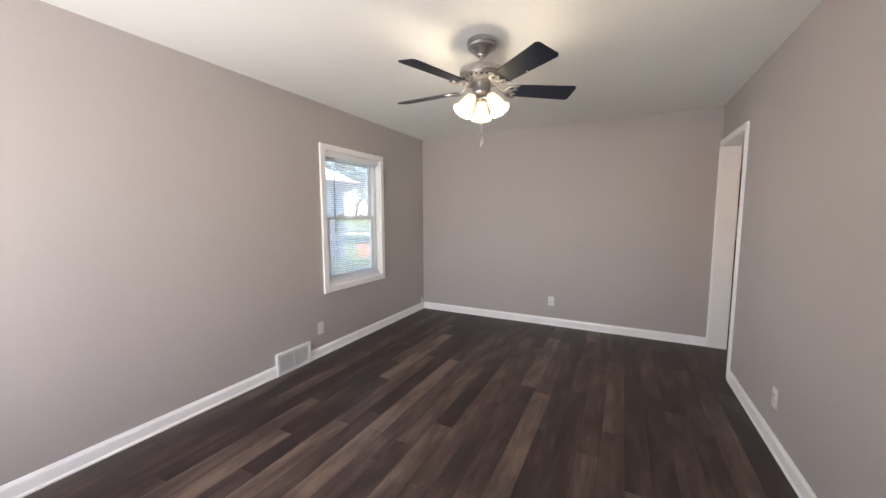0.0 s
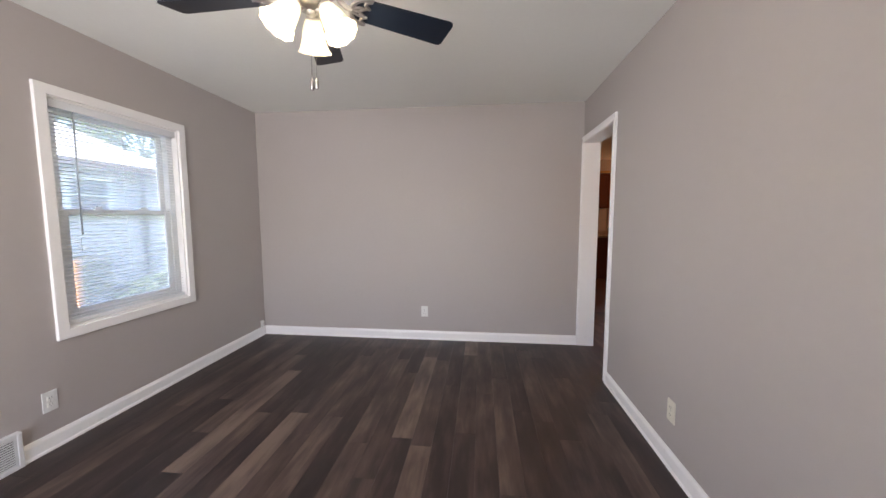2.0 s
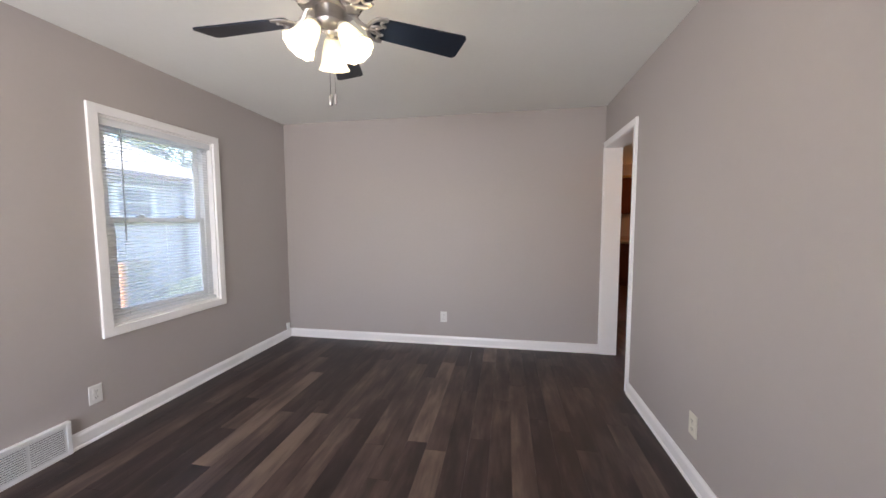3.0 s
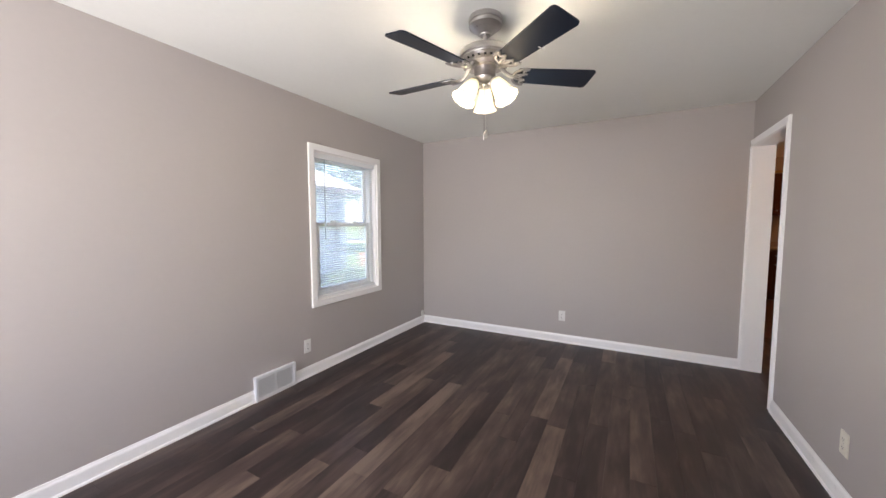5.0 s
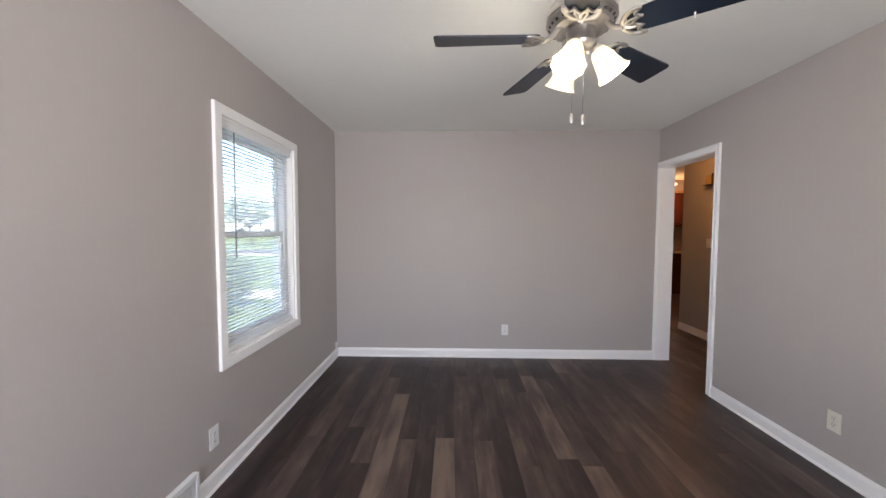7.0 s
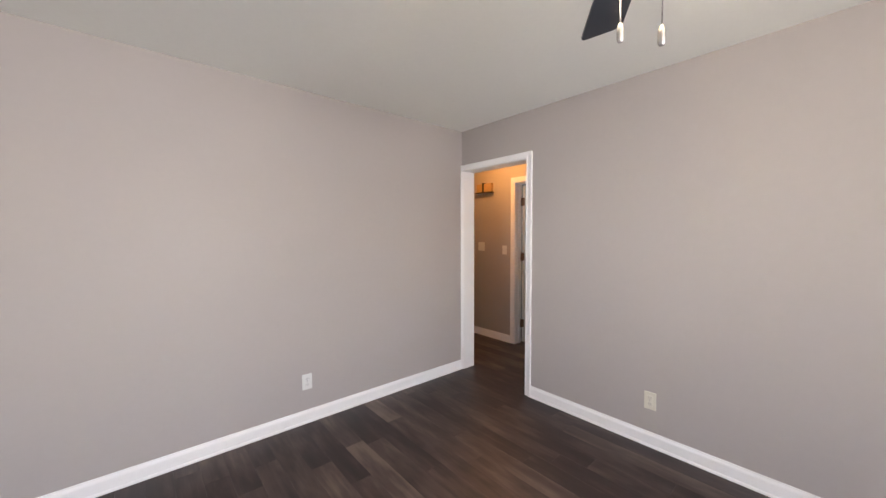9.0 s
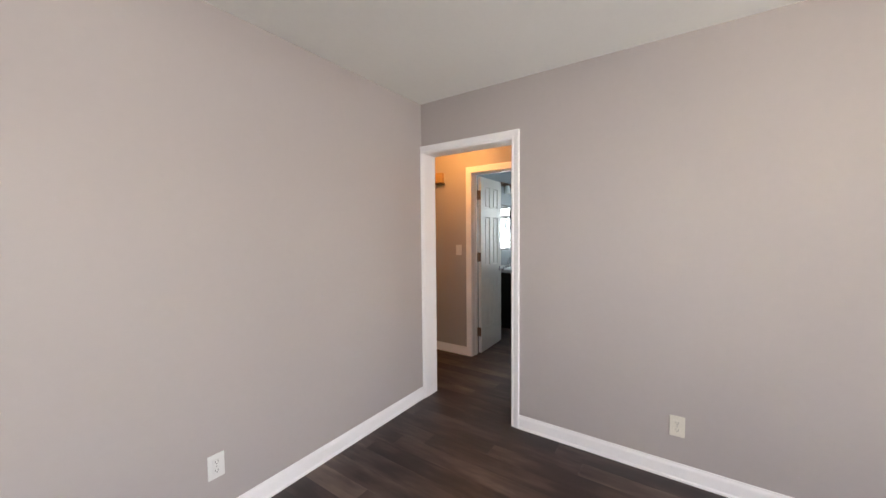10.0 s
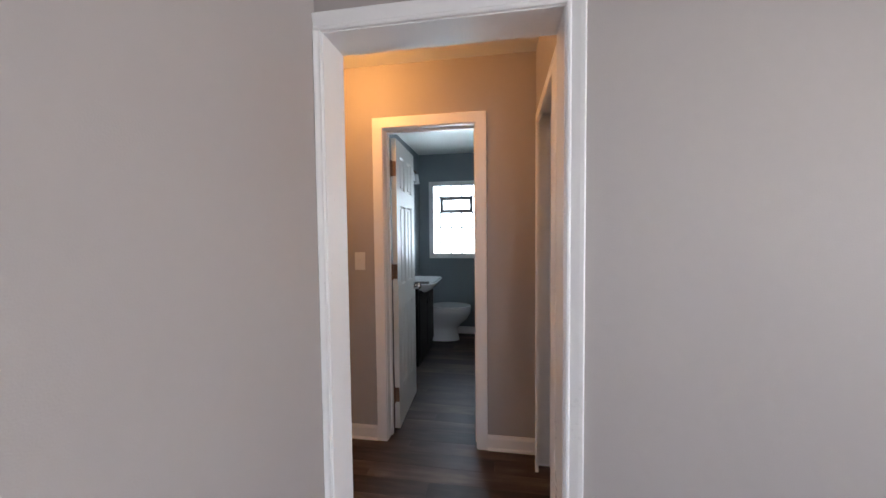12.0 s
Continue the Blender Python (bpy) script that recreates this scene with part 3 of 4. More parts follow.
    for k in range(5):
        a = radians(35 + 72 * k)
        m = Matrix.Translation((0, 0, -0.300)) @ Matrix.Rotation(a, 4, "Z") @ Matrix.Rotation(radians(-13.5), 4, "X")
        for nm, me in (("blade", blade_mesh), ("blade_iron", iron_mesh)):
            o = new(nm, me)
            o.parent = f
            o.matrix_basis = m
            if nm == "blade" and k == 4:
                bm = boxed(0.357, 0.363, 0.046, 0.068, -0.006, -0.003, 0.001)
                box(bm, 0.358, 0.362, 0.066, 0.074, -0.007, 0.005, 0.001)
                part("balance_clip", bm, M_PLASTIC, o, "small white plastic balancing clip on the blade's edge")
    # lamps
    profile = [(0.020, 0.0), (0.026, -0.006), (0.032, -0.022), (0.038, -0.045), (0.043, -0.070), (0.048, -0.090), (0.055, -0.107), (0.061, -0.115)]
    for k in range(3):
        a = radians(SHADE_TURN + 120 * k)
        m = Matrix.Rotation(a, 4, "Z") @ Matrix.Translation((0.062, 0, -0.350)) @ Matrix.Rotation(radians(-33), 4, "Y")
        bm = bmesh.new()
        tube(bm, [m @ Vector((-0.035, 0, 0.012)), m @ Vector((-0.012, 0, 0.026)), m @ Vector((0, 0, 0.018)), m @ Vector((0, 0, 0.004))], 0.008, 8)
        lathe(bm, [(0.0, 0.012), (0.024, 0.010), (0.026, -0.010), (0.020, -0.013), (0.0, -0.013)], m, 20)
        part("lamp_arm", bm, M_NICKEL, f)
        bm = lathe(bmesh.new(), profile, m, 40, lambda q, j: 1 + (0.05 * max(0, j - 5) / 2) * math.cos(10 * q))
        bm.faces.ensure_lookup_table()
        bmesh.ops.delete(bm, geom=[fc for fc in bm.faces if len(fc.verts) > 10], context="FACES_ONLY")
        bmesh.ops.solidify(bm, geom=bm.faces[:], thickness=0.003)
        shade = part("shade", bm, M_SHADE, f, "lit frosted glass bell shade with a scalloped rim")
        shade.visible_shadow = False
        part("bulb", lathe(bmesh.new(), [(0.0, -0.013), (0.012, -0.016), (0.014, -0.030), (0.024, -0.055), (0.027, -0.072), (0.020, -0.090), (0.0, -0.098)], m, 16), M_BULB, shade)
    for dx, dy, zb in ((0.005, -0.020, -0.622), (-0.013, 0.056, -0.591)):
        part("pull_chain", tube(bmesh.new(), [(dx, dy, -0.32), (dx * 1.05, dy * 1.05, -0.40), (dx, dy, zb + 0.02)], 0.0016, 6), M_NICKEL, f)
        part("pull_knob", lathe(bmesh.new(), [(0.0, zb + 0.024), (0.004, zb + 0.022), (0.0075, zb + 0.012), (0.0075, zb - 0.012), (0.005, zb - 0.018), (0.0, zb - 0.018)], Matrix.Translation((dx, dy, 0)), 12), M_NICKEL, f)
    return f


SHADE_TURN = -9
ceiling_fan(1.786, -2.309)


def outlet(at, turn, material=M_PLASTIC, label="white duplex wall outlet above the baseboard"):
    """A duplex outlet; its front looks along local -y."""
    o = thing("wall_outlet", at, label, "outlet")
    part("cover_plate", boxed(-0.036, 0.036, -0.006, 0, -0.058, 0.058, 0.003), material, o)
    for s in (-1, 1):
        face = part("receptacle", boxed(-0.017, 0.017, -0.0085, -0.004, s * 0.020 - 0.014, s * 0.020 + 0.014, 0.004), material, o)
        for dx in (-0.006, 0.006):
            part("slot", boxed(dx - 0.0012, dx + 0.0012, -0.0092, -0.007, s * 0.020 - 0.003, s * 0.020 + 0.007), M_SOCKET, face)
        part("slot", boxed(-0.002, 0.002, -0.0092, -0.007, s * 0.020 - 0.010, s * 0.020 - 0.006), M_SOCKET, face)
    part("screw", lathe(bmesh.new(), [(0.0, 0), (0.003, 0), (0.003, 0.002), (0, 0.002)], pose(0, -0.0055, 0, 90), 8), M_NICKEL, o)
    o.rotation_euler = (0, 0, radians(turn))
    return o


outlet((1.84, 0, 0.307), 0)
outlet((0, -2.0, 0.28), 90)
outlet((RX, -1.785, 0.303), -90, M_IVORY, "ivory duplex wall outlet above the baseboard")


def cable_plate():
    o = thing("cable_box", (0, -0.06, 0.135), "small white cable junction box above the baseboard", "junction box")
    part("cover", boxed(0, 0.018, -0.022, 0.022, -0.034, 0.034, 0.004), M_PLASTIC, o)
    part("screw", lathe(bmesh.new(), [(0, 0.017), (0.003, 0.017), (0.003, 0.0195), (0, 0.0195)], pose(0, 0, 0, 0, 90), 8), M_NICKEL, o)


cable_plate()


def baseboard_register():
    """A floor-level vent grille with level louvres."""
    y0, y1, h = -2.512, -2.148, 0.195
    v = thing("vent_register", (0, (y0 + y1) / 2, 0), "white metal baseboard vent register with louvres", "vent")
    w, t, r = (y1 - y0) / 2, 0.030, 0.022
    bm = bmesh.new()
    box(bm, 0, t, -w, -w + r, 0, h, 0.003)
    box(bm, 0, t, w - r, w, 0, h, 0.003)
    box(bm, 0, t - 0.001, -w + r, w - r, 0, r, 0.002)
    box(bm, 0, t - 0.001, -w + r, w - r, h - r, h, 0.002)
    part("frame", bm, M_VENT, v)
    # dark sheet: the shade of the duct behind the louvres is its colour
    part("backing", boxed(0.001, 0.004, -w + r, w - r, r, h - r), M_BACKING, v)
    blade = mesh_of("louvre", boxed(-0.001, 0.001, -w + r - 0.001, w - r + 0.001, -0.0048, 0.0048), M_VENT)
    part("divider", boxed(0.004, t - 0.0085, -0.0035, 0.0035, r, h - r, 0.001), M_VENT, v)
    n = 12
    for k in range(n):
        s = new("louvre", blade)
        s.parent = v
        s.matrix_basis = pose(0.0255, 0, r + 0.006 + (h - 2 * r - 0.012) * k / (n - 1), 0, 14)


baseboard_register()

# ---- the hall ----


def wall_switch(at, gang, label):
    s = thing("light_switch", at, label, "switch")
    w = 0.036 if gang == 1 else 0.058
    part("cover_plate", boxed(-0.006, 0, -w, w, -0.058, 0.058, 0.003), M_PLASTIC, s)
    for k in range(gang):
        c = 0 if gang == 1 else (-0.023, 0.023)[k]
        part("toggle", boxed(-0.018, -0.004, c - 0.004, c + 0.004, -0.004, 0.010, 0.002), M_PLASTIC, s)


wall_switch((4.51, 0.308, 1.195), 1, "single white toggle switch on the hall wall")
wall_switch((4.51, 0.715, 1.232), 2, "double white toggle switch on the hall wall")


def chime_box():
    c = thing("door_chime", (4.51, 0.64, 1.955), "tan wooden door chime with a dark centre bar and ledge", "door chime")
    for a, b in ((-0.135, -0.008), (0.022, 0.125)):
        part("side_box", boxed(-0.05, 0, a, b, 0.012, 0.125, 0.004), M_TAN, c)
    part("centre_bar", boxed(-0.056, 0, -0.008, 0.022, 0.012, 0.14, 0.003), M_DARKWOOD, c)
    part("ledge", boxed(-0.07, 0, -0.15, 0.14, 0, 0.012, 0.003), M_DARKWOOD, c)


chime_box()


def dome_light():
    d = thing("ceiling_light", (3.98, 0.26, H), "small warm flush dome light on the hall ceiling", "ceiling light")
    part("base_ring", lathe(bmesh.new(), [(0, 0), (0.10, 0), (0.10, -0.02), (0.085, -0.026), (0, -0.026)]), M_NICKEL, d)
    dome = part("dome", lathe(bmesh.new(), [(0.084, -0.026), (0.088, -0.05), (0.078, -0.085), (0.05, -0.11), (0.015, -0.12), (0.0, -0.121)]), M_SHADE, d, "lit frosted glass dome")
    dome.visible_shadow = False


dome_light()


def panel_door(name, label, w, h, knob_side):
    d = thing(name, (0, 0, 0), label, "door", kind="structure")
    t = 0.035
    st, mid = 0.10, 0.085
    pw = (w - 2 * st - mid) / 2
    rows = ((0.25, 0.84), (0.99, 1.56), (1.66, h - 0.10))
    bm = bmesh.new()
    # stiles and rails round recessed panels
    box(bm, 0, st, -t / 2, t / 2, 0, h)
    box(bm, w - st, w, -t / 2, t / 2, 0, h)
    box(bm, st + pw, st + pw + mid, -t / 2, t / 2, 0, h)
    levels = [0] + [z for r in rows for z in r] + [h]
    for a, b in zip(levels[::2], levels[1::2]):
        for xa in (st, st + pw + mid):
            box(bm, xa, xa + pw, -t / 2, t / 2, a, b)
    part("slab", bm, M_DOOR, d)
    for a, b in rows:
        for xa in (st, st + pw + mid):
            bm = bmesh.new()
            box(bm, xa, xa + pw, -t / 2 + 0.009, t / 2 - 0.009, a, b)
            m = 0.028
            box(bm, xa + m, xa + pw - m, -t / 2 + 0.003, t / 2 - 0.003, a + m, b - m)
            part("panel", bm, M_DOOR, d)
            bm = bmesh.new()
            for s in (-1, 1):
                pr = [(0, 0), (0, 0.008), (-0.006, 0.007), (-0.012, 0.0)]
                y = s * (t / 2 - 0.009)
                pts = [(xa, y, a), (xa + pw, y, a), (xa + pw, y, b), (xa, y, b)]
                sweep(bm, pts, (0, s, 0), pr if s > 0 else [(-u, v) for u, v in pr], closed=True)
            part("moulding", bm, M_DOOR, d)
    for s in (-1, 1):
        part("door_knob", lathe(bmesh.new(), [(0, 0), (0.026, 0), (0.027, 0.006), (0.012, 0.012), (0.010, 0.026), (0.020, 0.034), (0.027, 0.046), (0.024, 0.058), (0.010, 0.064), (0, 0.064)], pose(knob_side, s * t / 2, 0.925, -90 * s, 0, 0), 20), M_CHROME, d, "polished chrome knob")
    return d


bath_door = panel_door("door_1", "open white six-panel door with bronze hinges", 0.575, 2.005, 0.52)
bath_door.matrix_basis = pose(4.636, 0.109, 0.012, 0, 0, 2.4)
for z in (0.24, 1.10, 1.80):
    bm = boxed(-0.034, 0.004, 0.0195, 0.0245, z - 0.050, z + 0.050, 0.001)
    box(bm, -0.0035, -0.0005, -0.016, 0.0165, z - 0.050, z + 0.050, 0.001)
    tube(bm, [(-0.012, 0.015, z - 0.054), (-0.012, 0.015, z + 0.054)], 0.0075, 10)
    part("hinge", bm, M_HINGE, bath_door, "dark bronze butt hinge")

side_door = panel_door("door_2", "closed white six-panel door in the short hall", HDOOR[1] - HDOOR[0] - 0.006, 2.02, 0.07)
side_door.matrix_basis = pose(HDOOR[0] + 0.003, -0.90, 0.01)
bm = bmesh.new()
for a in ((HDOOR[0] - 0.012, HDOOR[0], 0, HDOOR[2] + 0.012), (HDOOR[1], HDOOR[1] + 0.012, 0, HDOOR[2] + 0.012), (HDOOR[0], HDOOR[1], HDOOR[2], HDOOR[2] + 0.012)):
    box(bm, a[0], a[1], -0.971, -0.814, a[2], a[3])
hall_trim = solid("trim", bm, M_TRIM, "white painted door jamb lining", "door trim", kind="structure")
bm = bmesh.new()
sweep(bm, [(HDOOR[1] + 0.004, -0.815, 0), (HDOOR[1] + 0.004, -0.815, HDOOR[2] + 0.004), (HDOOR[0] - 0.004, -0.815, HDOOR[2] + 0.004), (HDOOR[0] - 0.004, -0.815, 0)], (0, 1, 0), [(-u, v) for u, v in CASING])
part("casing", bm, M_TRIM, hall_trim)
# stop and lining strip on the bathroom side
bm = bmesh.new()
box(bm, 4.57, 4.60, BATH[0], BATH[0] + 0.011, 0, BATH[2])
box(bm, 4.57, 4.60, BATH[1] - 0.011, BATH[1], 0, BATH[2])
box(bm, 4.57, 4.60, BATH[0] + 0.011, BATH[1] - 0.011, BATH[2] - 0.011, BATH[2])
solid("trim", bm, M_TRIM, "white door stop strips in the bathroom doorway", "door trim", kind="structure")

# ---- the bathroom ----


M_VENTFRAME = mat("grey_vent_frame", (0.36, 0.35, 0.34), 0.5)


def glass_block_window():
    y0, y1, z0, z1 = BWIN
    w = thing("window_3", (0, 0, 0), "glass block window with a small hopper vent", "window", kind="structure")
    bm = bmesh.new()
    sweep(bm, [(FAR, y0, z0), (FAR, y0, z1), (FAR, y1, z1), (FAR, y1, z0)], (-1, 0, 0), [(u * 0.85, v) for u, v in FLAT], closed=True)
    part("casing", bm, M_TRIM, w)
    cols, rows = 6, 5
    dy, dz = (y1 - y0) / cols, (z1 - z0) / rows
    blk = boxed(0, 0.09, -dy / 2 + 0.004, dy / 2 - 0.004, -dz / 2 + 0.004, dz / 2 - 0.004, 0.008)
    me = mesh_of("glass_block", blk, M_FROST)
    for i in range(cols):
        for j in range(rows):
            if j == 3 and 2 <= i <= 4:
                continue
            o = new("glass_block", me)
            o.parent = w
            o.location = (FAR + 0.05, y0 + dy * (i + 0.5), z0 + dz * (j + 0.5))
            o.visible_shadow = False
    bm = bmesh.new()
    for i in range(1, cols):
        box(bm, FAR + 0.046, FAR + 0.12, y0 + dy * i - 0.008, y0 + dy * i + 0.008, z0, z0 + dz * 3)
        box(bm, FAR + 0.046, FAR + 0.12, y0 + dy * i - 0.008, y0 + dy * i + 0.008, z0 + dz * 4, z1)
    for j in range(1, rows):
        box(bm, FAR + 0.047, FAR + 0.119, y0, y1, z0 + dz * j - 0.008, z0 + dz * j + 0.008)
    part("mortar", bm, M_MORTAR, w)
    va, vb, vc, vd = y0 + 2 * dy, y0 + 5 * dy, z0 + 3 * dz, z0 + 4 * dz
    bm = bmesh.new()
    s = 0.038
    for a in ((va, va + s, vc, vd), (vb - s, vb, vc, vd), (va + s, vb - s, vc, vc + s), (va + s, vb - s, vd - s, vd)):
        box(bm, FAR + 0.03, FAR + 0.10, *a, bevel=0.003)
    part("vent_frame", bm, M_VENTFRAME, w, "grey hopper vent frame")
    part("pane", boxed(FAR + 0.06, FAR + 0.065, va + s, vb - s, vc + s, vd - s), M_FROST, w).visible_shadow = False


glass_block_window()


def vanity():
    v = thing("vanity_cabinet", (5.78, 0.5, 0), "narrow black vanity cabinet under a white sink", "vanity")
    part("body", boxed(0, 0.74, -0.27, 0, 0.0, 0.80, 0.004), M_VANITY, v)
    for k in range(2):
        d = part("door", boxed(0.012 + 0.362 * k, 0.366 + 0.362 * k, -0.285, -0.27, 0.10, 0.78, 0.004), M_VANITY, v)
        part("handle", tube(bmesh.new(), [(0.32 + 0.10 * k, -0.285, 0.6), (0.32 + 0.10 * k, -0.30, 0.6), (0.32 + 0.10 * k, -0.30, 0.68), (0.32 + 0.10 * k, -0.285, 0.68)], 0.004, 6), M_CHROME, d)


vanity()


def sink():
    s = thing("sink_basin", (6.15, 0.5, 0.80), "white porcelain sink with a bowed front", "sink")
    bm = bmesh.new()
    # bowed outline, lofted from a narrow underside to the rim, then down into the bowl
    def ring(scale, z, cy):
        pts = []
        for i in range(40):
            a = 2 * math.pi * i / 40
            c, q = math.cos(a), math.sin(a)
            px = 0.36 * scale * math.copysign(abs(c) ** 0.42, c)
            py = math.copysign(abs(q) ** 0.7, q)
            py = (0.19 if py > 0 else 0.235) * scale * py
            pts.append(bm.verts.new((px, cy + py, z)))
        return pts
    rings = [ring(0.55, -0.06, -0.20), ring(0.80, -0.02, -0.20), ring(0.97, 0.030, -0.195), ring(1.0, 0.045, -0.195), ring(0.98, 0.052, -0.195), ring(0.90, 0.050, -0.195), ring(0.72, 0.012, -0.21), ring(0.40, -0.03, -0.215)]
    for a, b in zip(rings, rings[1:]):
        for i in range(40):
            bm.faces.new((a[i], a[(i + 1) % 40], b[(i + 1) % 40], b[i])).smooth = True
    bm.faces.new(rings[0])
    bm.faces.new(rings[-1])
    box(bm, -0.35, 0.35, -0.03, 0, 0.03, 0.09, 0.008)
    part("basin", bm, M_PORCELAIN, s)
    bm = bmesh.new()
    lathe(bm, [(0, 0.05), (0.022, 0.05), (0.020, 0.062), (0.012, 0.07), (0.012, 0.11), (0, 0.115)], Matrix.Translation((0, -0.06, 0)), 16)
    tube(bm, [(0, -0.06, 0.10), (0, -0.062, 0.160), (0, -0.075, 0.190), (0, -0.105, 0.204), (0, -0.135, 0.192), (0, -0.150, 0.160), (0, -0.152, 0.135)], 0.0095, 10)
    f = part("faucet", bm, M_CHROME, s, "polished chrome gooseneck faucet")
    for dx in (-0.09, 0.09):
        part("tap_handle", lathe(bmesh.new(), [(0, 0.05), (0.018, 0.05), (0.012, 0.07), (0.020, 0.085), (0.018, 0.10), (0, 0.104)], Matrix.Translation((dx, -0.06, 0)), 12), M_CHROME, f)


sink()


def toilet():
    t = thing("toilet", (6.77, 0.5, 0), "white porcelain toilet with its lid closed", "toilet")
    part("tank", boxed(-0.20, 0.20, -0.20, -0.015, 0.40, 0.74, 0.02), M_PORCELAIN, t)
    part("tank_lid", boxed(-0.21, 0.21, -0.21, -0.01, 0.742, 0.775, 0.010), M_PORCELAIN, t)

    def oval(bm, cx, cy, rx, rf, rb, z):
        return [bm.verts.new((cx + rx * math.cos(a), cy + (rb if math.sin(a) > 0 else rf) * math.sin(a), z)) for a in [2 * math.pi * i / 32 for i in range(32)]]

    bm = bmesh.new()
    rings = [oval(bm, 0, -0.34, 0.120, 0.235, 0.25, 0.0), oval(bm, 0, -0.34, 0.115, 0.228, 0.25, 0.03), oval(bm, 0, -0.34, 0.098, 0.205, 0.24, 0.14), oval(bm, 0, -0.36, 0.115, 0.225, 0.25, 0.20), oval(bm, 0, -0.40, 0.160, 0.275, 0.24, 0.27), oval(bm, 0, -0.42, 0.182, 0.298, 0.23, 0.35), oval(bm, 0, -0.42, 0.186, 0.302, 0.23, 0.395), oval(bm, 0, -0.42, 0.180, 0.295, 0.225, 0.405)]
    for a, b in zip(rings, rings[1:]):
        for i in range(32):
            bm.faces.new((a[i], a[(i + 1) % 32], b[(i + 1) % 32], b[i])).smooth = True
    bm.faces.new(rings[0])
    bm.faces.new(rings[-1])
    part("bowl", bm, M_PORCELAIN, t)
    for nm, za, zb, k in (("seat", 0.406, 0.424, 1.0), ("lid", 0.4255, 0.446, 0.985)):
        bm = bmesh.new()
        rs = [oval(bm, 0, -0.42, 0.188 * k, 0.305 * k, 0.20, za), oval(bm, 0, -0.42, 0.192 * k, 0.310 * k, 0.205, (za + zb) / 2), oval(bm, 0, -0.42, 0.184 * k, 0.30 * k, 0.20, zb)]
        for a, b in zip(rs, rs[1:]):
            for i in range(32):
                bm.faces.new((a[i], a[(i + 1) % 32], b[(i + 1) % 32], b[i])).smooth = True
        bm.faces.new(rs[0])
        bm.faces.new(rs[-1])
        part(nm, bm, M_PORCELAIN, t)
    part("flush_lever", tube(bmesh.new(), [(-0.13, -0.20, 0.68), (-0.13, -0.215, 0.68), (-0.07, -0.218, 0.675)], 0.006, 8), M_CHROME, t, "chrome flush lever")


toilet()


def bath_mirror():
    m = thing("wall_mirror", (6.12, 0.5, 1.12), "black-framed mirror above the sink", "mirror")
    x0, x1, h = -0.26, 0.27, 0.69
    bm = bmesh.new()
    for a in ((x0, x0 + 0.03, 0, h), (x1 - 0.03, x1, 0, h), (x0 + 0.03, x1 - 0.03, 0, 0.03), (x0 + 0.03, x1 - 0.03, h - 0.03, h)):
        box(bm, a[0], a[1], -0.025, 0, a[2], a[3], 0.003)
    part("frame", bm, M_BLACK, m)
    part("mirror_glass", boxed(x0 + 0.03, x1 - 0.03, -0.012, -0.004, 0.03, h - 0.03), M_MIRROR, m)


bath_mirror()


def vanity_light():
    v = thing("vanity_light", (6.3, 0.5, 2.12), "bathroom wall light with three white glass shades", "wall light")
    part("back_plate", boxed(-0.30, 0.30, -0.02, 0, -0.03, 0.03, 0.006), M_HINGE, v)
    for dx in (-0.22, 0.0, 0.22):
        part("arm", tube(bmesh.new(), [(dx, -0.02, 0), (dx, -0.07, 0.01), (dx, -0.085, -0.01), (dx, -0.085, -0.03)], 0.008, 8), M_HINGE, v)
        bm = lathe(bmesh.new(), [(0, -0.03), (0.028, -0.03), (0.034, -0.05), (0.045, -0.13), (0.048, -0.15), (0.0, -0.148)], Matrix.Translation((dx, -0.085, 0)), 20)
        part("glass_shade", bm, M_PORCELAIN, v, "unlit white glass shade")


vanity_light()

# ---- the kitchen ----


def kitchen_unit(name, x0, x1, y0, y1, z0, z1, label, toe=0.0):
    u = thing(name, ((x0 + x1) / 2, (y0 + y1) / 2, z0), label, "cabinet", "kitchen cabinets")
    w, d, h = (x1 - x0) / 2, (y1 - y0) / 2, z1 - z0
    bm = boxed(-w, w, -d, d, toe, h, 0.002)
    if toe:
        box(bm, -w, w, -d + 0.06, d, 0, toe)
    part("body", bm, M_CHERRY, u)
    n = 2 if w > 0.3 else 1
    for k in range(n):
        a, b = -w + 0.006 + 2 * w * k / n, -w + 2 * w * (k + 1) / n - 0.006
        za = toe + 0.02
        zb = h - 0.02
        spans = [(za, zb)] if not toe else [(za, h - 0.19), (h - 0.17, zb)]
        for c, e in spans:
            bm = bmesh.new()
            r = 0.05 if e - c > 0.25 else 0.03
            for q in ((a, a + r, c, e), (b - r, b, c, e), (a + r, b - r, c, c + r), (a + r, b - r, e - r, e)):
                box(bm, q[0], q[1], -d - 0.02, -d, q[2], q[3], 0.002)
            box(bm, a + r, b - r, -d - 0.012, -d, c + r, e - r)
            door = part("door" if e - c > 0.25 else "drawer", bm, M_CHERRY, u)
            kx = (b - 0.03) if k == 0 else (a + 0.03)
            kz = (c + 0.06 if not toe else e - 0.06) if e - c > 0.25 else (c + e) / 2
            part("knob", lathe(bmesh.new(), [(0, 0), (0.006, 0), (0.006, 0.012), (0.014, 0.018), (0.012, 0.026), (0, 0.028)], pose(kx, -d - 0.02, kz, 90), 10), M_NICKEL, door)
    return u


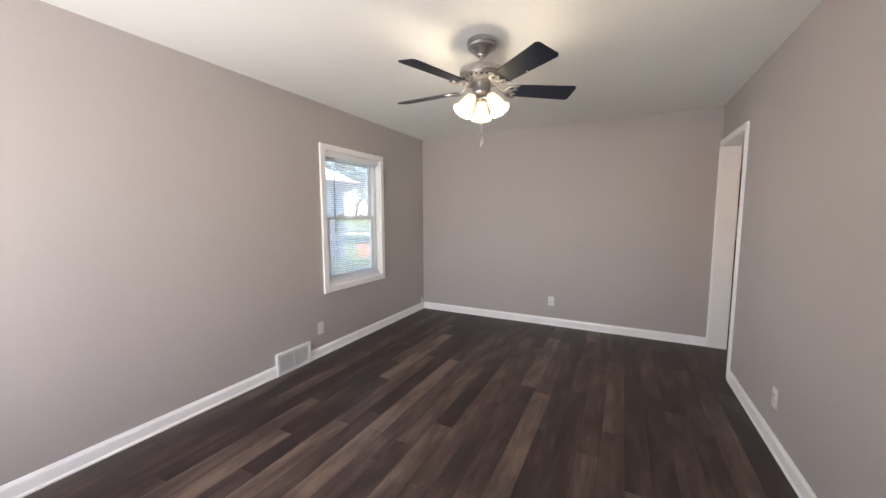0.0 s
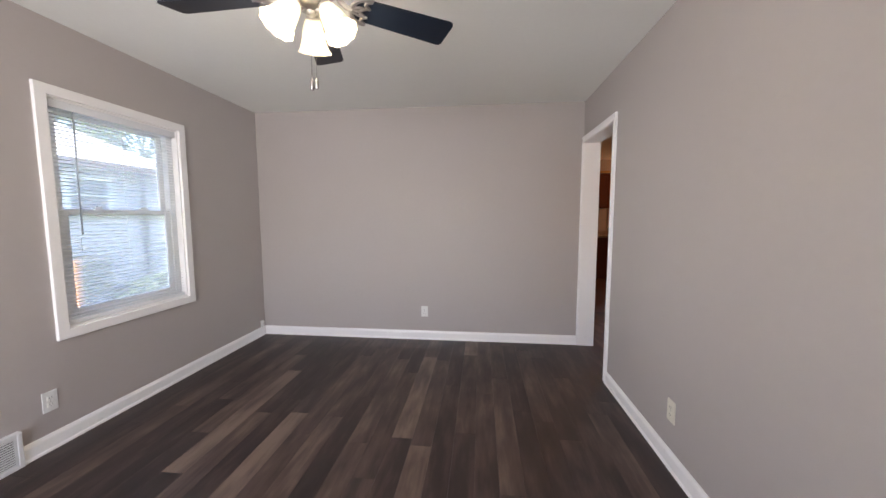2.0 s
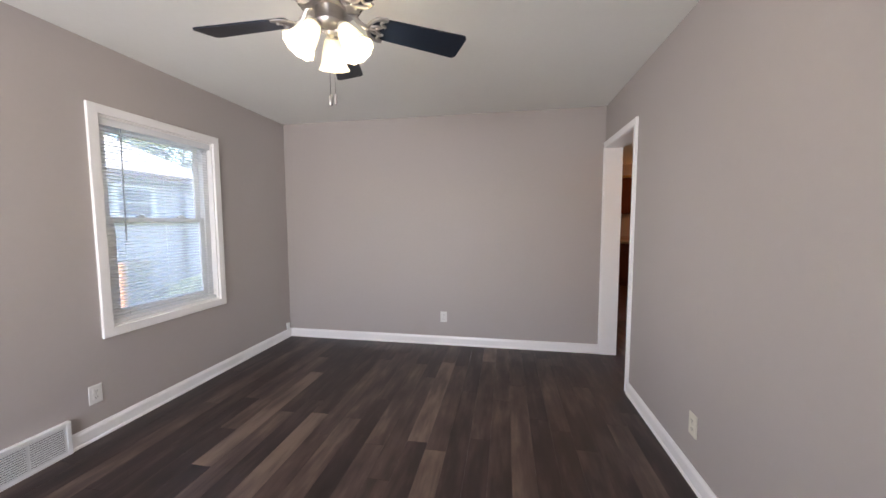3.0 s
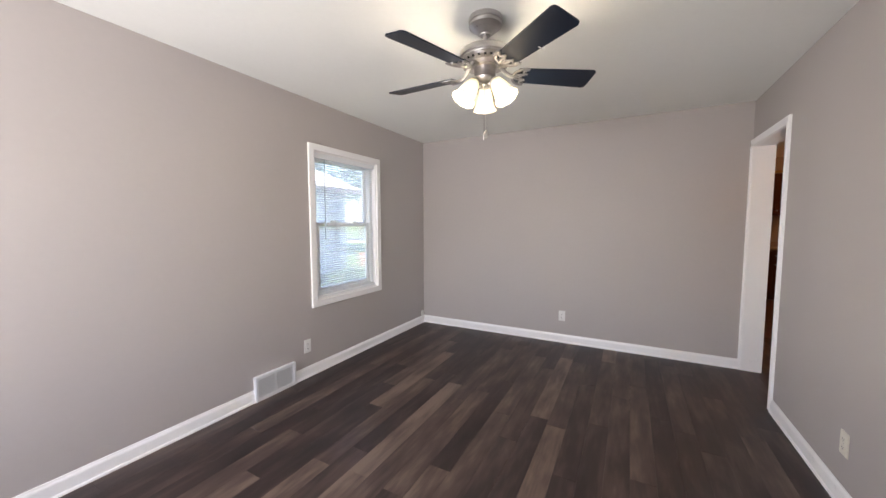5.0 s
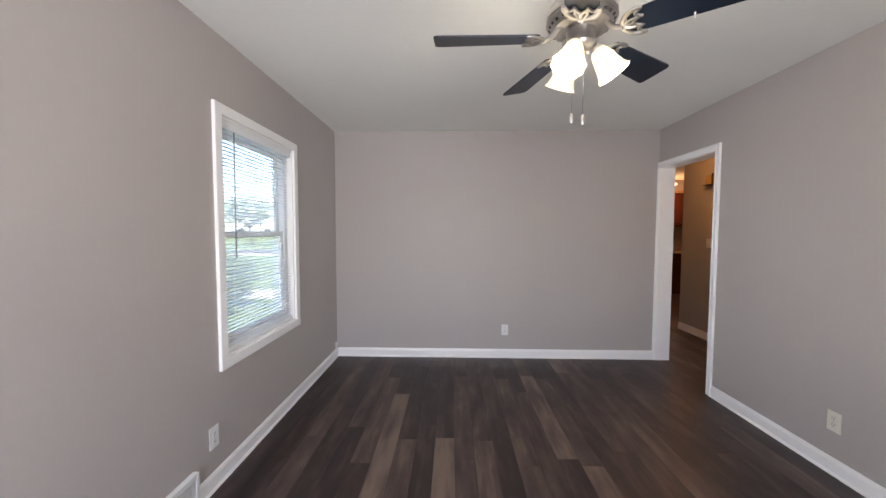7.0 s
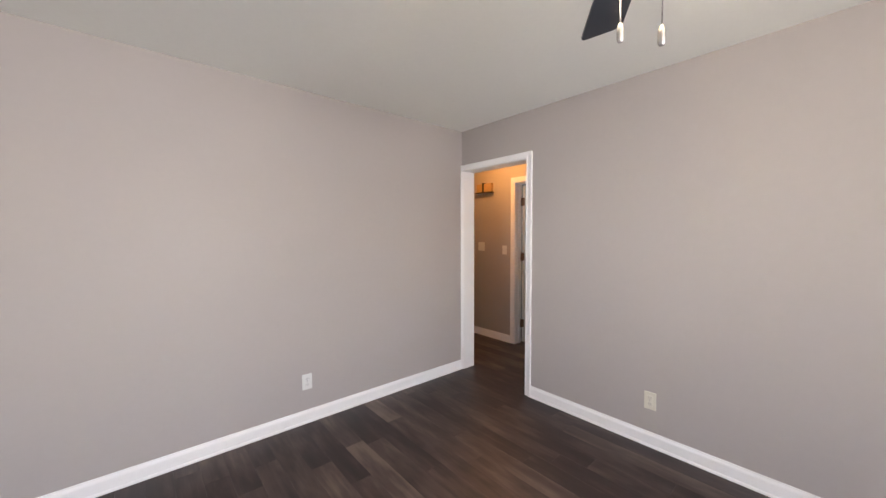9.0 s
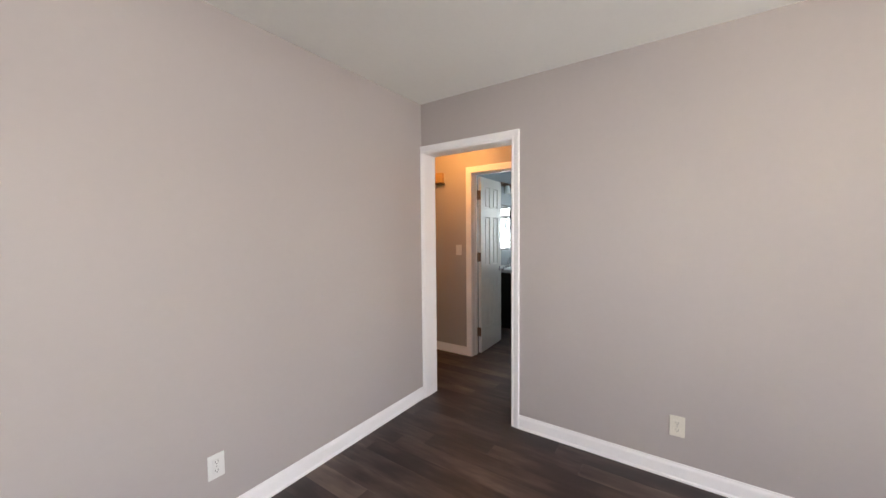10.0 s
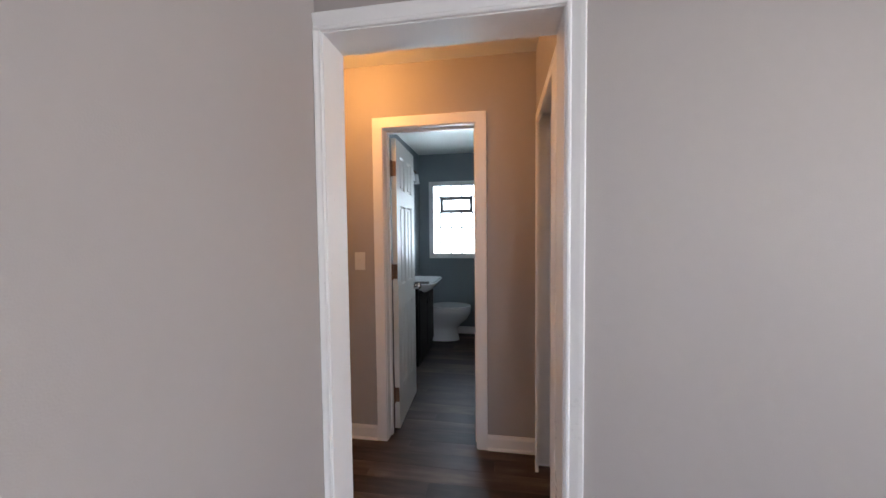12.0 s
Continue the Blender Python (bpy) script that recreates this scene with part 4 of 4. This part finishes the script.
for xa, xb in ((4.2, 4.8), (4.8, 5.4), (5.4, 6.0), (6.0, 6.6), (6.6, 7.2)):
    kitchen_unit("base_cabinet", xa + 0.001, xb - 0.001, 4.03, KY - 0.002, 0, 0.88, "dark cherry base cabinet under the worktop", 0.10)
worktop = thing("worktop", (5.7, 4.3, 0.88), "brown speckled laminate worktop with a backsplash lip", "worktop")
part("slab", boxed(-1.52, 1.52, -0.30, 0.298, 0.001, 0.038, 0.006), M_COUNTER, worktop)
part("splash", boxed(-1.52, 1.52, 0.278, 0.299, 0.0385, 0.13, 0.004), M_COUNTER, worktop)
for xa, xb in ((4.50, 5.19), (6.09, 6.75)):
    kitchen_unit("wall_cabinet", xa, xb, 4.29, KY - 0.002, 1.50, 2.24, "cherry wall cabinet beside the kitchen window")
solid("soffit", boxed(4.2, 7.2, 4.27, KY - 0.001, 2.245, KH - 0.001), M_WALL, "greige boxed soffit over the kitchen cabinets", "soffit", kind="structure").name = "trim"
solid("trim", boxed(4.2, 7.2, 4.245, 4.268, 2.245, 2.29, 0.004), M_TAN, "tan wooden moulding under the soffit", "trim", kind="structure")


def bulb_bar():
    b = thing("bulb_light", (5.98, 4.27, 2.43), "nickel light bar with four lit globe bulbs", "wall light")
    part("bar", boxed(-0.32, 0.32, -0.03, 0, -0.03, 0.03, 0.006), M_NICKEL, b)
    for k in range(4):
        x = -0.24 + 0.16 * k
        part("bulb", lathe(bmesh.new(), [(0, 0), (0.012, 0.002), (0.020, 0.018), (0.030, 0.036), (0.030, 0.052), (0.022, 0.068), (0, 0.076)], pose(x, -0.03, 0, 90), 16), M_KBULB, b, "lit warm globe bulb")


M_KBULB = mat("warm_lit_globe", (1, 0.9, 0.7), 0.3, bump=0.0, glow=(1.0, 0.52, 0.26), glow_power=0.45)
bulb_bar()


def kitchen_window():
    x0, x1, z0, z1 = KWIN
    w = thing("window_4", (0, 0, 0), "white kitchen window", "window", kind="structure")
    bm = bmesh.new()
    sweep(bm, [(x0, KY, z0), (x0, KY, z1), (x1, KY, z1), (x1, KY, z0)], (0, -1, 0), [(-u * 0.7, v) for u, v in FLAT], closed=True)
    part("casing", bm, M_TRIM, w)
    bm = bmesh.new()
    zm = (z0 + z1) / 2
    for a in ((x0, x0 + 0.04, z0, z1), (x1 - 0.04, x1, z0, z1), (x0 + 0.04, x1 - 0.04, z0, z0 + 0.04), (x0 + 0.04, x1 - 0.04, z1 - 0.04, z1), (x0 + 0.04, x1 - 0.04, zm - 0.02, zm + 0.02)):
        box(bm, a[0], a[1], KY + 0.06, KY + 0.12, a[2], a[3], 0.003)
    part("window_frame", bm, M_VINYL, w)
    part("pane", boxed(x0 + 0.04, x1 - 0.04, KY + 0.088, KY + 0.092, z0 + 0.04, z1 - 0.04), M_GLASS, w).visible_shadow = False


kitchen_window()


def curtain():
    c = thing("window_curtain", (5.69, KY - 0.03, 2.14), "sheer warm white curtain on a thin rod", "curtain")
    part("rod", tube(bmesh.new(), [(-0.46, 0, 0), (0.46, 0, 0)], 0.006, 8), M_NICKEL, c)
    for s in (-1, 1):
        bm = bmesh.new()
        cols = []
        for i in range(41):
            u = i / 40
            x = s * (0.42 - 0.20 * u)
            y = 0.010 * math.sin(u * 40)
            cols.append((bm.verts.new((x, y, 0)), bm.verts.new((x, y * 1.3, -0.55)), bm.verts.new((x + s * 0.01, y * 1.6, -1.07))))
        for a, b in zip(cols, cols[1:]):
            for k in range(2):
                bm.faces.new((a[k], a[k + 1], b[k + 1], b[k])).smooth = True
        bmesh.ops.solidify(bm, geom=bm.faces[:], thickness=0.0015)
        part("panel", bm, M_CURTAIN, c)


curtain()
outlet((6.12, KY, 1.15), 0, M_PLASTIC, "white duplex wall outlet over the kitchen worktop")

# ---- outdoors ----
GZ = -0.6


def ground_sheet():
    bm = bmesh.new()
    for p in ((-400, -400), (400, -400), (400, 400), (-400, 400)):
        bm.verts.new((*p, GZ))
    bm.faces.new(bm.verts[:])
    solid("ground", bm, M_GRASS, "green lawn around the houses", "ground", kind="structure")


ground_sheet()
solid("pavement", boxed(-14, 6, 6.2, 7.6, GZ - 0.1, GZ + 0.02), M_CONCRETE, "pale concrete walk across the lawn", "path", kind="structure")
solid("road", boxed(-120, 120, 24, 32, GZ - 0.1, GZ + 0.012), M_ASPHALT, "grey asphalt road", "road", kind="structure")
solid("kerb", boxed(-120, 120, 23.8, 24.0, GZ - 0.1, GZ + 0.12, 0.02), M_CONCRETE, "pale concrete kerb along the road", "kerb", kind="structure").name = "pavement"


def eave():
    bm = bmesh.new()
    sec = [(-0.16, 2.42), (-0.36, 2.40), (-0.40, 2.40), (-0.40, 2.52), (-0.16, 2.62)]
    a = [bm.verts.new((x, BACK - 0.6, z)) for x, z in sec]
    b = [bm.verts.new((x, 5.2, z)) for x, z in sec]
    bm.faces.new(a)
    bm.faces.new(b)
    for i in range(5):
        bm.faces.new((a[i], a[(i + 1) % 5], b[(i + 1) % 5], b[i]))
    solid("trim", bm, M_SIDING, "white painted eave over the window", "eave", kind="structure")


eave()


def neighbour_house():
    h = thing("neighbour_house", (-5.2, -1.0, GZ), "single-storey white sided house with a grey shingle roof", "house")
    y0, y1, top = -8.0, 5.0, 2.95
    part("wall", boxed(-7.0, -0.02, y0, y1, 0, top), M_SIDING, h)
    lap = bmesh.new()
    sec = [(0.0, 0.0), (0.016, 0.0), (0.016, 0.006), (0.002, 0.125), (0.0, 0.125)]
    a = [lap.verts.new((x, y0, z)) for x, z in sec]
    b = [lap.verts.new((x, y1, z)) for x, z in sec]
    lap.faces.new(a)
    lap.faces.new(b)
    for i in range(5):
        lap.faces.new((a[i], a[(i + 1) % 5], b[(i + 1) % 5], b[i]))
    me = mesh_of("siding_board", lap, M_SIDING)
    for k in range(22):
        s = new("siding_board", me)
        s.parent = h
        s.location = (-0.02, 0, 0.15 + 0.125 * k)
    part("foundation", boxed(-0.019, 0.012, y0, y1, 0, 0.15), M_CONCRETE, h)
    bm = bmesh.new()
    sec = [(0.45, 2.86), (0.45, 2.96), (-3.5, 4.5), (-7.4, 2.96), (-7.4, 2.86), (-3.5, 4.38)]
    a = [bm.verts.new((x, y0 - 0.3, z)) for x, z in sec]
    b = [bm.verts.new((x, y1 + 0.3, z)) for x, z in sec]
    for i in range(6):
        bm.faces.new((a[i], a[(i + 1) % 6], b[(i + 1) % 6], b[i]))
    for r in (a, b):
        bm.faces.new((r[0], r[1], r[2], r[5]))
        bm.faces.new((r[5], r[2], r[3], r[4]))
    part("roof", bm, M_SHINGLE, h)
    bm = bmesh.new()
    for yy in (y1 - 0.02,):
        v = [bm.verts.new(p) for p in ((-7, yy, top), (-0.02, yy, top), (-3.5, yy, 4.36))]
        w = [bm.verts.new(p) for p in ((-7, yy - 0.1, top), (-0.02, yy - 0.1, top), (-3.5, yy - 0.1, 4.36))]
        bm.faces.new(v)
        bm.faces.new(w)
        for i in range(3):
            bm.faces.new((v[i], v[(i + 1) % 3], w[(i + 1) % 3], w[i]))
    part("gable", bm, M_SIDING, h)
    part("fascia", boxed(0.452, 0.475, y0 - 0.3, y1 + 0.3, 2.84, 2.97), M_BROWN, h)
    part("downspout", boxed(0.016, 0.085, 4.55, 4.62, 0.1, 2.9, 0.01), M_METALGREY, h)
    for yc in (-1.5, 3.48):
        bm = bmesh.new()
        for q in ((yc - 0.44, yc - 0.34, 1.98, 2.74), (yc + 0.34, yc + 0.44, 1.98, 2.74), (yc - 0.34, yc + 0.34, 1.98, 2.08), (yc - 0.34, yc + 0.34, 2.64, 2.74), (yc - 0.34, yc + 0.34, 2.34, 2.38)):
            box(bm, 0.0, 0.035, *q)
        win = part("window", bm, M_TRIM, h)
        part("pane", boxed(0.0, 0.018, yc - 0.34, yc + 0.34, 2.08, 2.64), M_DARKGLASS, win)


neighbour_house()


def condenser():
    c = thing("air_conditioner", (-4.55, 1.80, GZ), "grey metal air conditioner unit beside the house", "air conditioner")
    part("casing", boxed(-0.24, 0.24, -0.24, 0.24, 0.05, 1.2, 0.02), M_METALGREY, c)
    part("base", boxed(-0.28, 0.28, -0.28, 0.28, 0, 0.05), M_CONCRETE, c)
    slat = mesh_of("grille_slat", boxed(0.241, 0.252, -0.21, 0.21, -0.008, 0.008), M_METALGREY)
    for k in range(22):
        s = new("grille_slat", slat)
        s.parent = c
        s.location = (0, 0, 0.14 + 0.045 * k)
    part("fan_cover", lathe(bmesh.new(), [(0, 1.2), (0.2, 1.2), (0.2, 1.22), (0.18, 1.23), (0, 1.23)]), M_SLOT, c)


condenser()


# orange upright added for a strip of unknown kind next to the unit
def orange_upright():
    p = thing("orange_upright", (-4.28, 1.45, GZ), "narrow capped orange upright beside the air conditioner", "post")
    part("shaft", boxed(-0.03, 0.03, -0.03, 0.03, 0, 1.17, 0.006), M_ORANGE, p)
    bm = bmesh.new()
    lathe(bm, [(0.05, 1.17), (0.05, 1.185), (0.0, 1.23)], pose(0, 0, 0, 0, 0, 45), 4)
    part("cap", bm, M_ORANGE, p)


orange_upright()


def foliage(bm, rng, centre, size, count, leaf):
    for _ in range(count):
        d = Vector((rng.gauss(0, 1), rng.gauss(0, 1), rng.gauss(0, 1))).normalized() * rng.uniform(0.45, 1.0)
        p = Vector(centre) + Vector((d.x * size[0], d.y * size[1], d.z * size[2]))
        t = Euler((rng.uniform(0, 6.3), rng.uniform(0, 6.3), rng.uniform(0, 6.3))).to_matrix()
        s = leaf * rng.uniform(0.6, 1.3)
        vs = [bm.verts.new(p + t @ Vector(q) * s) for q in ((-0.5, 0, 0), (0, -0.3, 0.05), (0.5, 0, 0), (0, 0.3, 0.05))]
        bm.faces.new(vs)


def tree(seed, height, spread, at):
    rng = random.Random(seed)
    t = thing("tree", at, "broad leafy green tree on the lawn", "tree", "garden trees")
    bm = bmesh.new()
    trunk_h = height * 0.45
    pts = [(rng.uniform(-0.1, 0.1) * k, rng.uniform(-0.1, 0.1) * k, trunk_h * k / 4) for k in range(5)]
    rings = []
    for k, p in enumerate(pts):
        r = 0.22 * (1 - 0.13 * k) * height / 7
        rings.append([bm.verts.new((p[0] + r * math.cos(a), p[1] + r * math.sin(a), p[2])) for a in [2 * math.pi * i / 10 for i in range(10)]])
    for a, b in zip(rings, rings[1:]):
        for i in range(10):
            bm.faces.new((a[i], a[(i + 1) % 10], b[(i + 1) % 10], b[i])).smooth = True
    clumps = []
    for k in range(9):
        a = 2 * math.pi * k / 9 + rng.uniform(-0.3, 0.3)
        e = Vector((math.cos(a) * spread * rng.uniform(0.35, 0.75), math.sin(a) * spread * rng.uniform(0.35, 0.75), height * rng.uniform(0.52, 0.88)))
        tube(bm, [pts[3], Vector(pts[4]).lerp(e, 0.5) + Vector((0, 0, 0.2)), e], 0.06, 6)
        clumps.append(e)
    part("trunk", bm, M_BARK, t)
    clumps.append(Vector((0, 0, height * 0.9)))
    bm = bmesh.new()
    for c in clumps:
        foliage(bm, rng, c, (spread * 0.42, spread * 0.42, height * 0.16), 330, 0.26)
    part("crown", bm, M_LEAF, t)


tree(3, 6.5, 3.4, (-25.5, 42.0, GZ))
tree(5, 8.0, 3.8, (-19.0, 45.0, GZ))
tree(8, 9.0, 4.0, (-36.0, 40.0, GZ))
tree(11, 8.0, 3.8, (-12.0, 52.0, GZ))
tree(14, 10.0, 4.2, (-15.0, 9.5, GZ))
tree(17, 9.0, 4.0, (-16.5, 14.5, GZ))


def shrub(seed, at, size):
    rng = random.Random(seed)
    s = thing("shrub", at, "low rounded green shrub beside the house", "shrub", "garden shrubs")
    bm = bmesh.new()
    for k in range(6):
        a = 2 * math.pi * k / 6
        tube(bm, [(0, 0, 0), (0.1 * math.cos(a), 0.1 * math.sin(a), size * 0.4), (0.35 * size * math.cos(a), 0.35 * size * math.sin(a), size * 0.8)], 0.012, 5)
    part("stems", bm, M_BARK, s)
    bm = bmesh.new()
    foliage(bm, rng, (0, 0, size * 0.62), (size * 0.8, size * 0.8, size * 0.5), 900, 0.10)
    part("leaves", bm, M_LEAF, s)


for k, (x, y, z) in enumerate(((-4.25, 2.45, 0.62), (-4.3, 3.15, 0.68), (-4.35, 4.0, 0.66), (-4.6, 5.3, 0.7), (-7.0, 9.5, 0.9), (-9.5, 12.0, 1.1))):
    shrub(20 + k, (x, y, GZ), z)


def brick_planter():
    p = thing("brick_planter", (-8.2, 8.9, GZ), "low orange-red brick planter on the lawn", "planter")
    brick = mesh_of("brick", boxed(-0.1, 0.1, -0.045, 0.045, 0, 0.06, 0.004), M_BRICK)
    for row in range(9):
        for i in range(4):
            for s in (-1, 1):
                o = new("brick", brick)
                o.parent = p
                o.location = (-0.315 + 0.21 * i + (0.03 if row % 2 else -0.03), s * 0.4, 0.068 * row)
                o = new("brick", brick)
                o.parent = p
                o.matrix_basis = pose(s * 0.4, -0.21 + 0.21 * (i % 3) + (0.02 if row % 2 else -0.02), 0.068 * row, 0, 0, 90) if i < 3 else pose(s * 0.4, 0.0, 0.068 * row, 0, 0, 90)
    part("soil", boxed(-0.35, 0.35, -0.35, 0.35, 0, 0.55), M_BARK, p)


brick_planter()

# ---- floor boards ----
PW, PL, FIRST = 0.125, 1.22, 0.037
plank_mesh = {tone: mesh_of("plank", boxed(-PW / 2 + 0.0003, PW / 2 - 0.0003, -PL / 2 + 0.0003, PL / 2 - 0.0003, -0.007, 0.0, 0.0008), m) for tone, m in (("mixed", M_PLANK), ("pale", M_PALEPLANK), ("kitchen", M_KPLANK))}
# lanes whose joints and pale boards stand out in the room: a joint, and the pale boards counted from it
MARKED = {6: (-2.111, (0,)), 9: (-1.51, (-1, -2)), 13: (-1.776, (0, -1)), 15: (-1.706, (0,)), 16: (-1.766, (0,)), 19: (-2.35, (-1,)), 4: (-2.62, (-1,)), 11: (-2.75, (0,)), 22: (-1.45, (0,)), 12: (-2.48, (-1,)), 7: (-2.75, (-1,)), 10: (-2.95, (-1,)), 5: (-3.0, (-1,)), 20: (-2.08, (0,))}


def boards(floor, lanes, s0, s1, rng, marked=False, tone=None):
    for lane in lanes:
        x0 = FIRST + PW * lane
        joint, pale = MARKED.get(lane, (None, ())) if marked else (None, ())
        shift = (joint - s0) % PL if joint is not None else rng.uniform(0.1, 1.15)
        y = s0 + shift - PL
        while y < s1 - 0.01:
            a, b = max(y, s0), min(y + PL, s1)
            if b - a > 0.02:
                light = any(abs(y - joint - PL * k) < 0.05 for k in pale)
                o = new("plank", plank_mesh[tone or ("pale" if light or rng.random() < 0.05 else "mixed")])
                o.parent = floor
                o.location = (x0 + PW / 2, (a + b) / 2, 0)
                o.scale = (1, (b - a) / PL, 1)
            y += PL


floor = solid("floor", boxed(-0.01, RX + 0.02, BACK, 0.0, -0.06, -0.0075), M_SUB, "dark grey-brown vinyl plank floor of the room", "floor", kind="structure")
boards(floor, range(-1, 28), BACK, 0.0, random.Random(4), True)
floor = solid("floor", boxed(RX + 0.02, 4.7, -0.97, 1.3, -0.06, -0.0075), M_SUB, "dark grey-brown vinyl plank floor of the hall", "floor", kind="structure")
boards(floor, range(28, 37), -0.97, 1.3, random.Random(7))
floor = solid("floor", boxed(4.7, FAR, -1.45, 0.5, -0.06, -0.0075), M_SUB, "dark vinyl plank floor of the bathroom", "floor", kind="structure")
boards(floor, range(37, 57), -1.45, 0.5, random.Random(9))
floor = solid("floor", boxed(3.44, 7.6, 1.301, KY, -0.06, -0.0075), M_SUB, "plank floor of the kitchen, reddened for warm lamp light", "floor", kind="structure")
boards(floor, range(28, 60), 1.301, KY, random.Random(12), tone="kitchen")
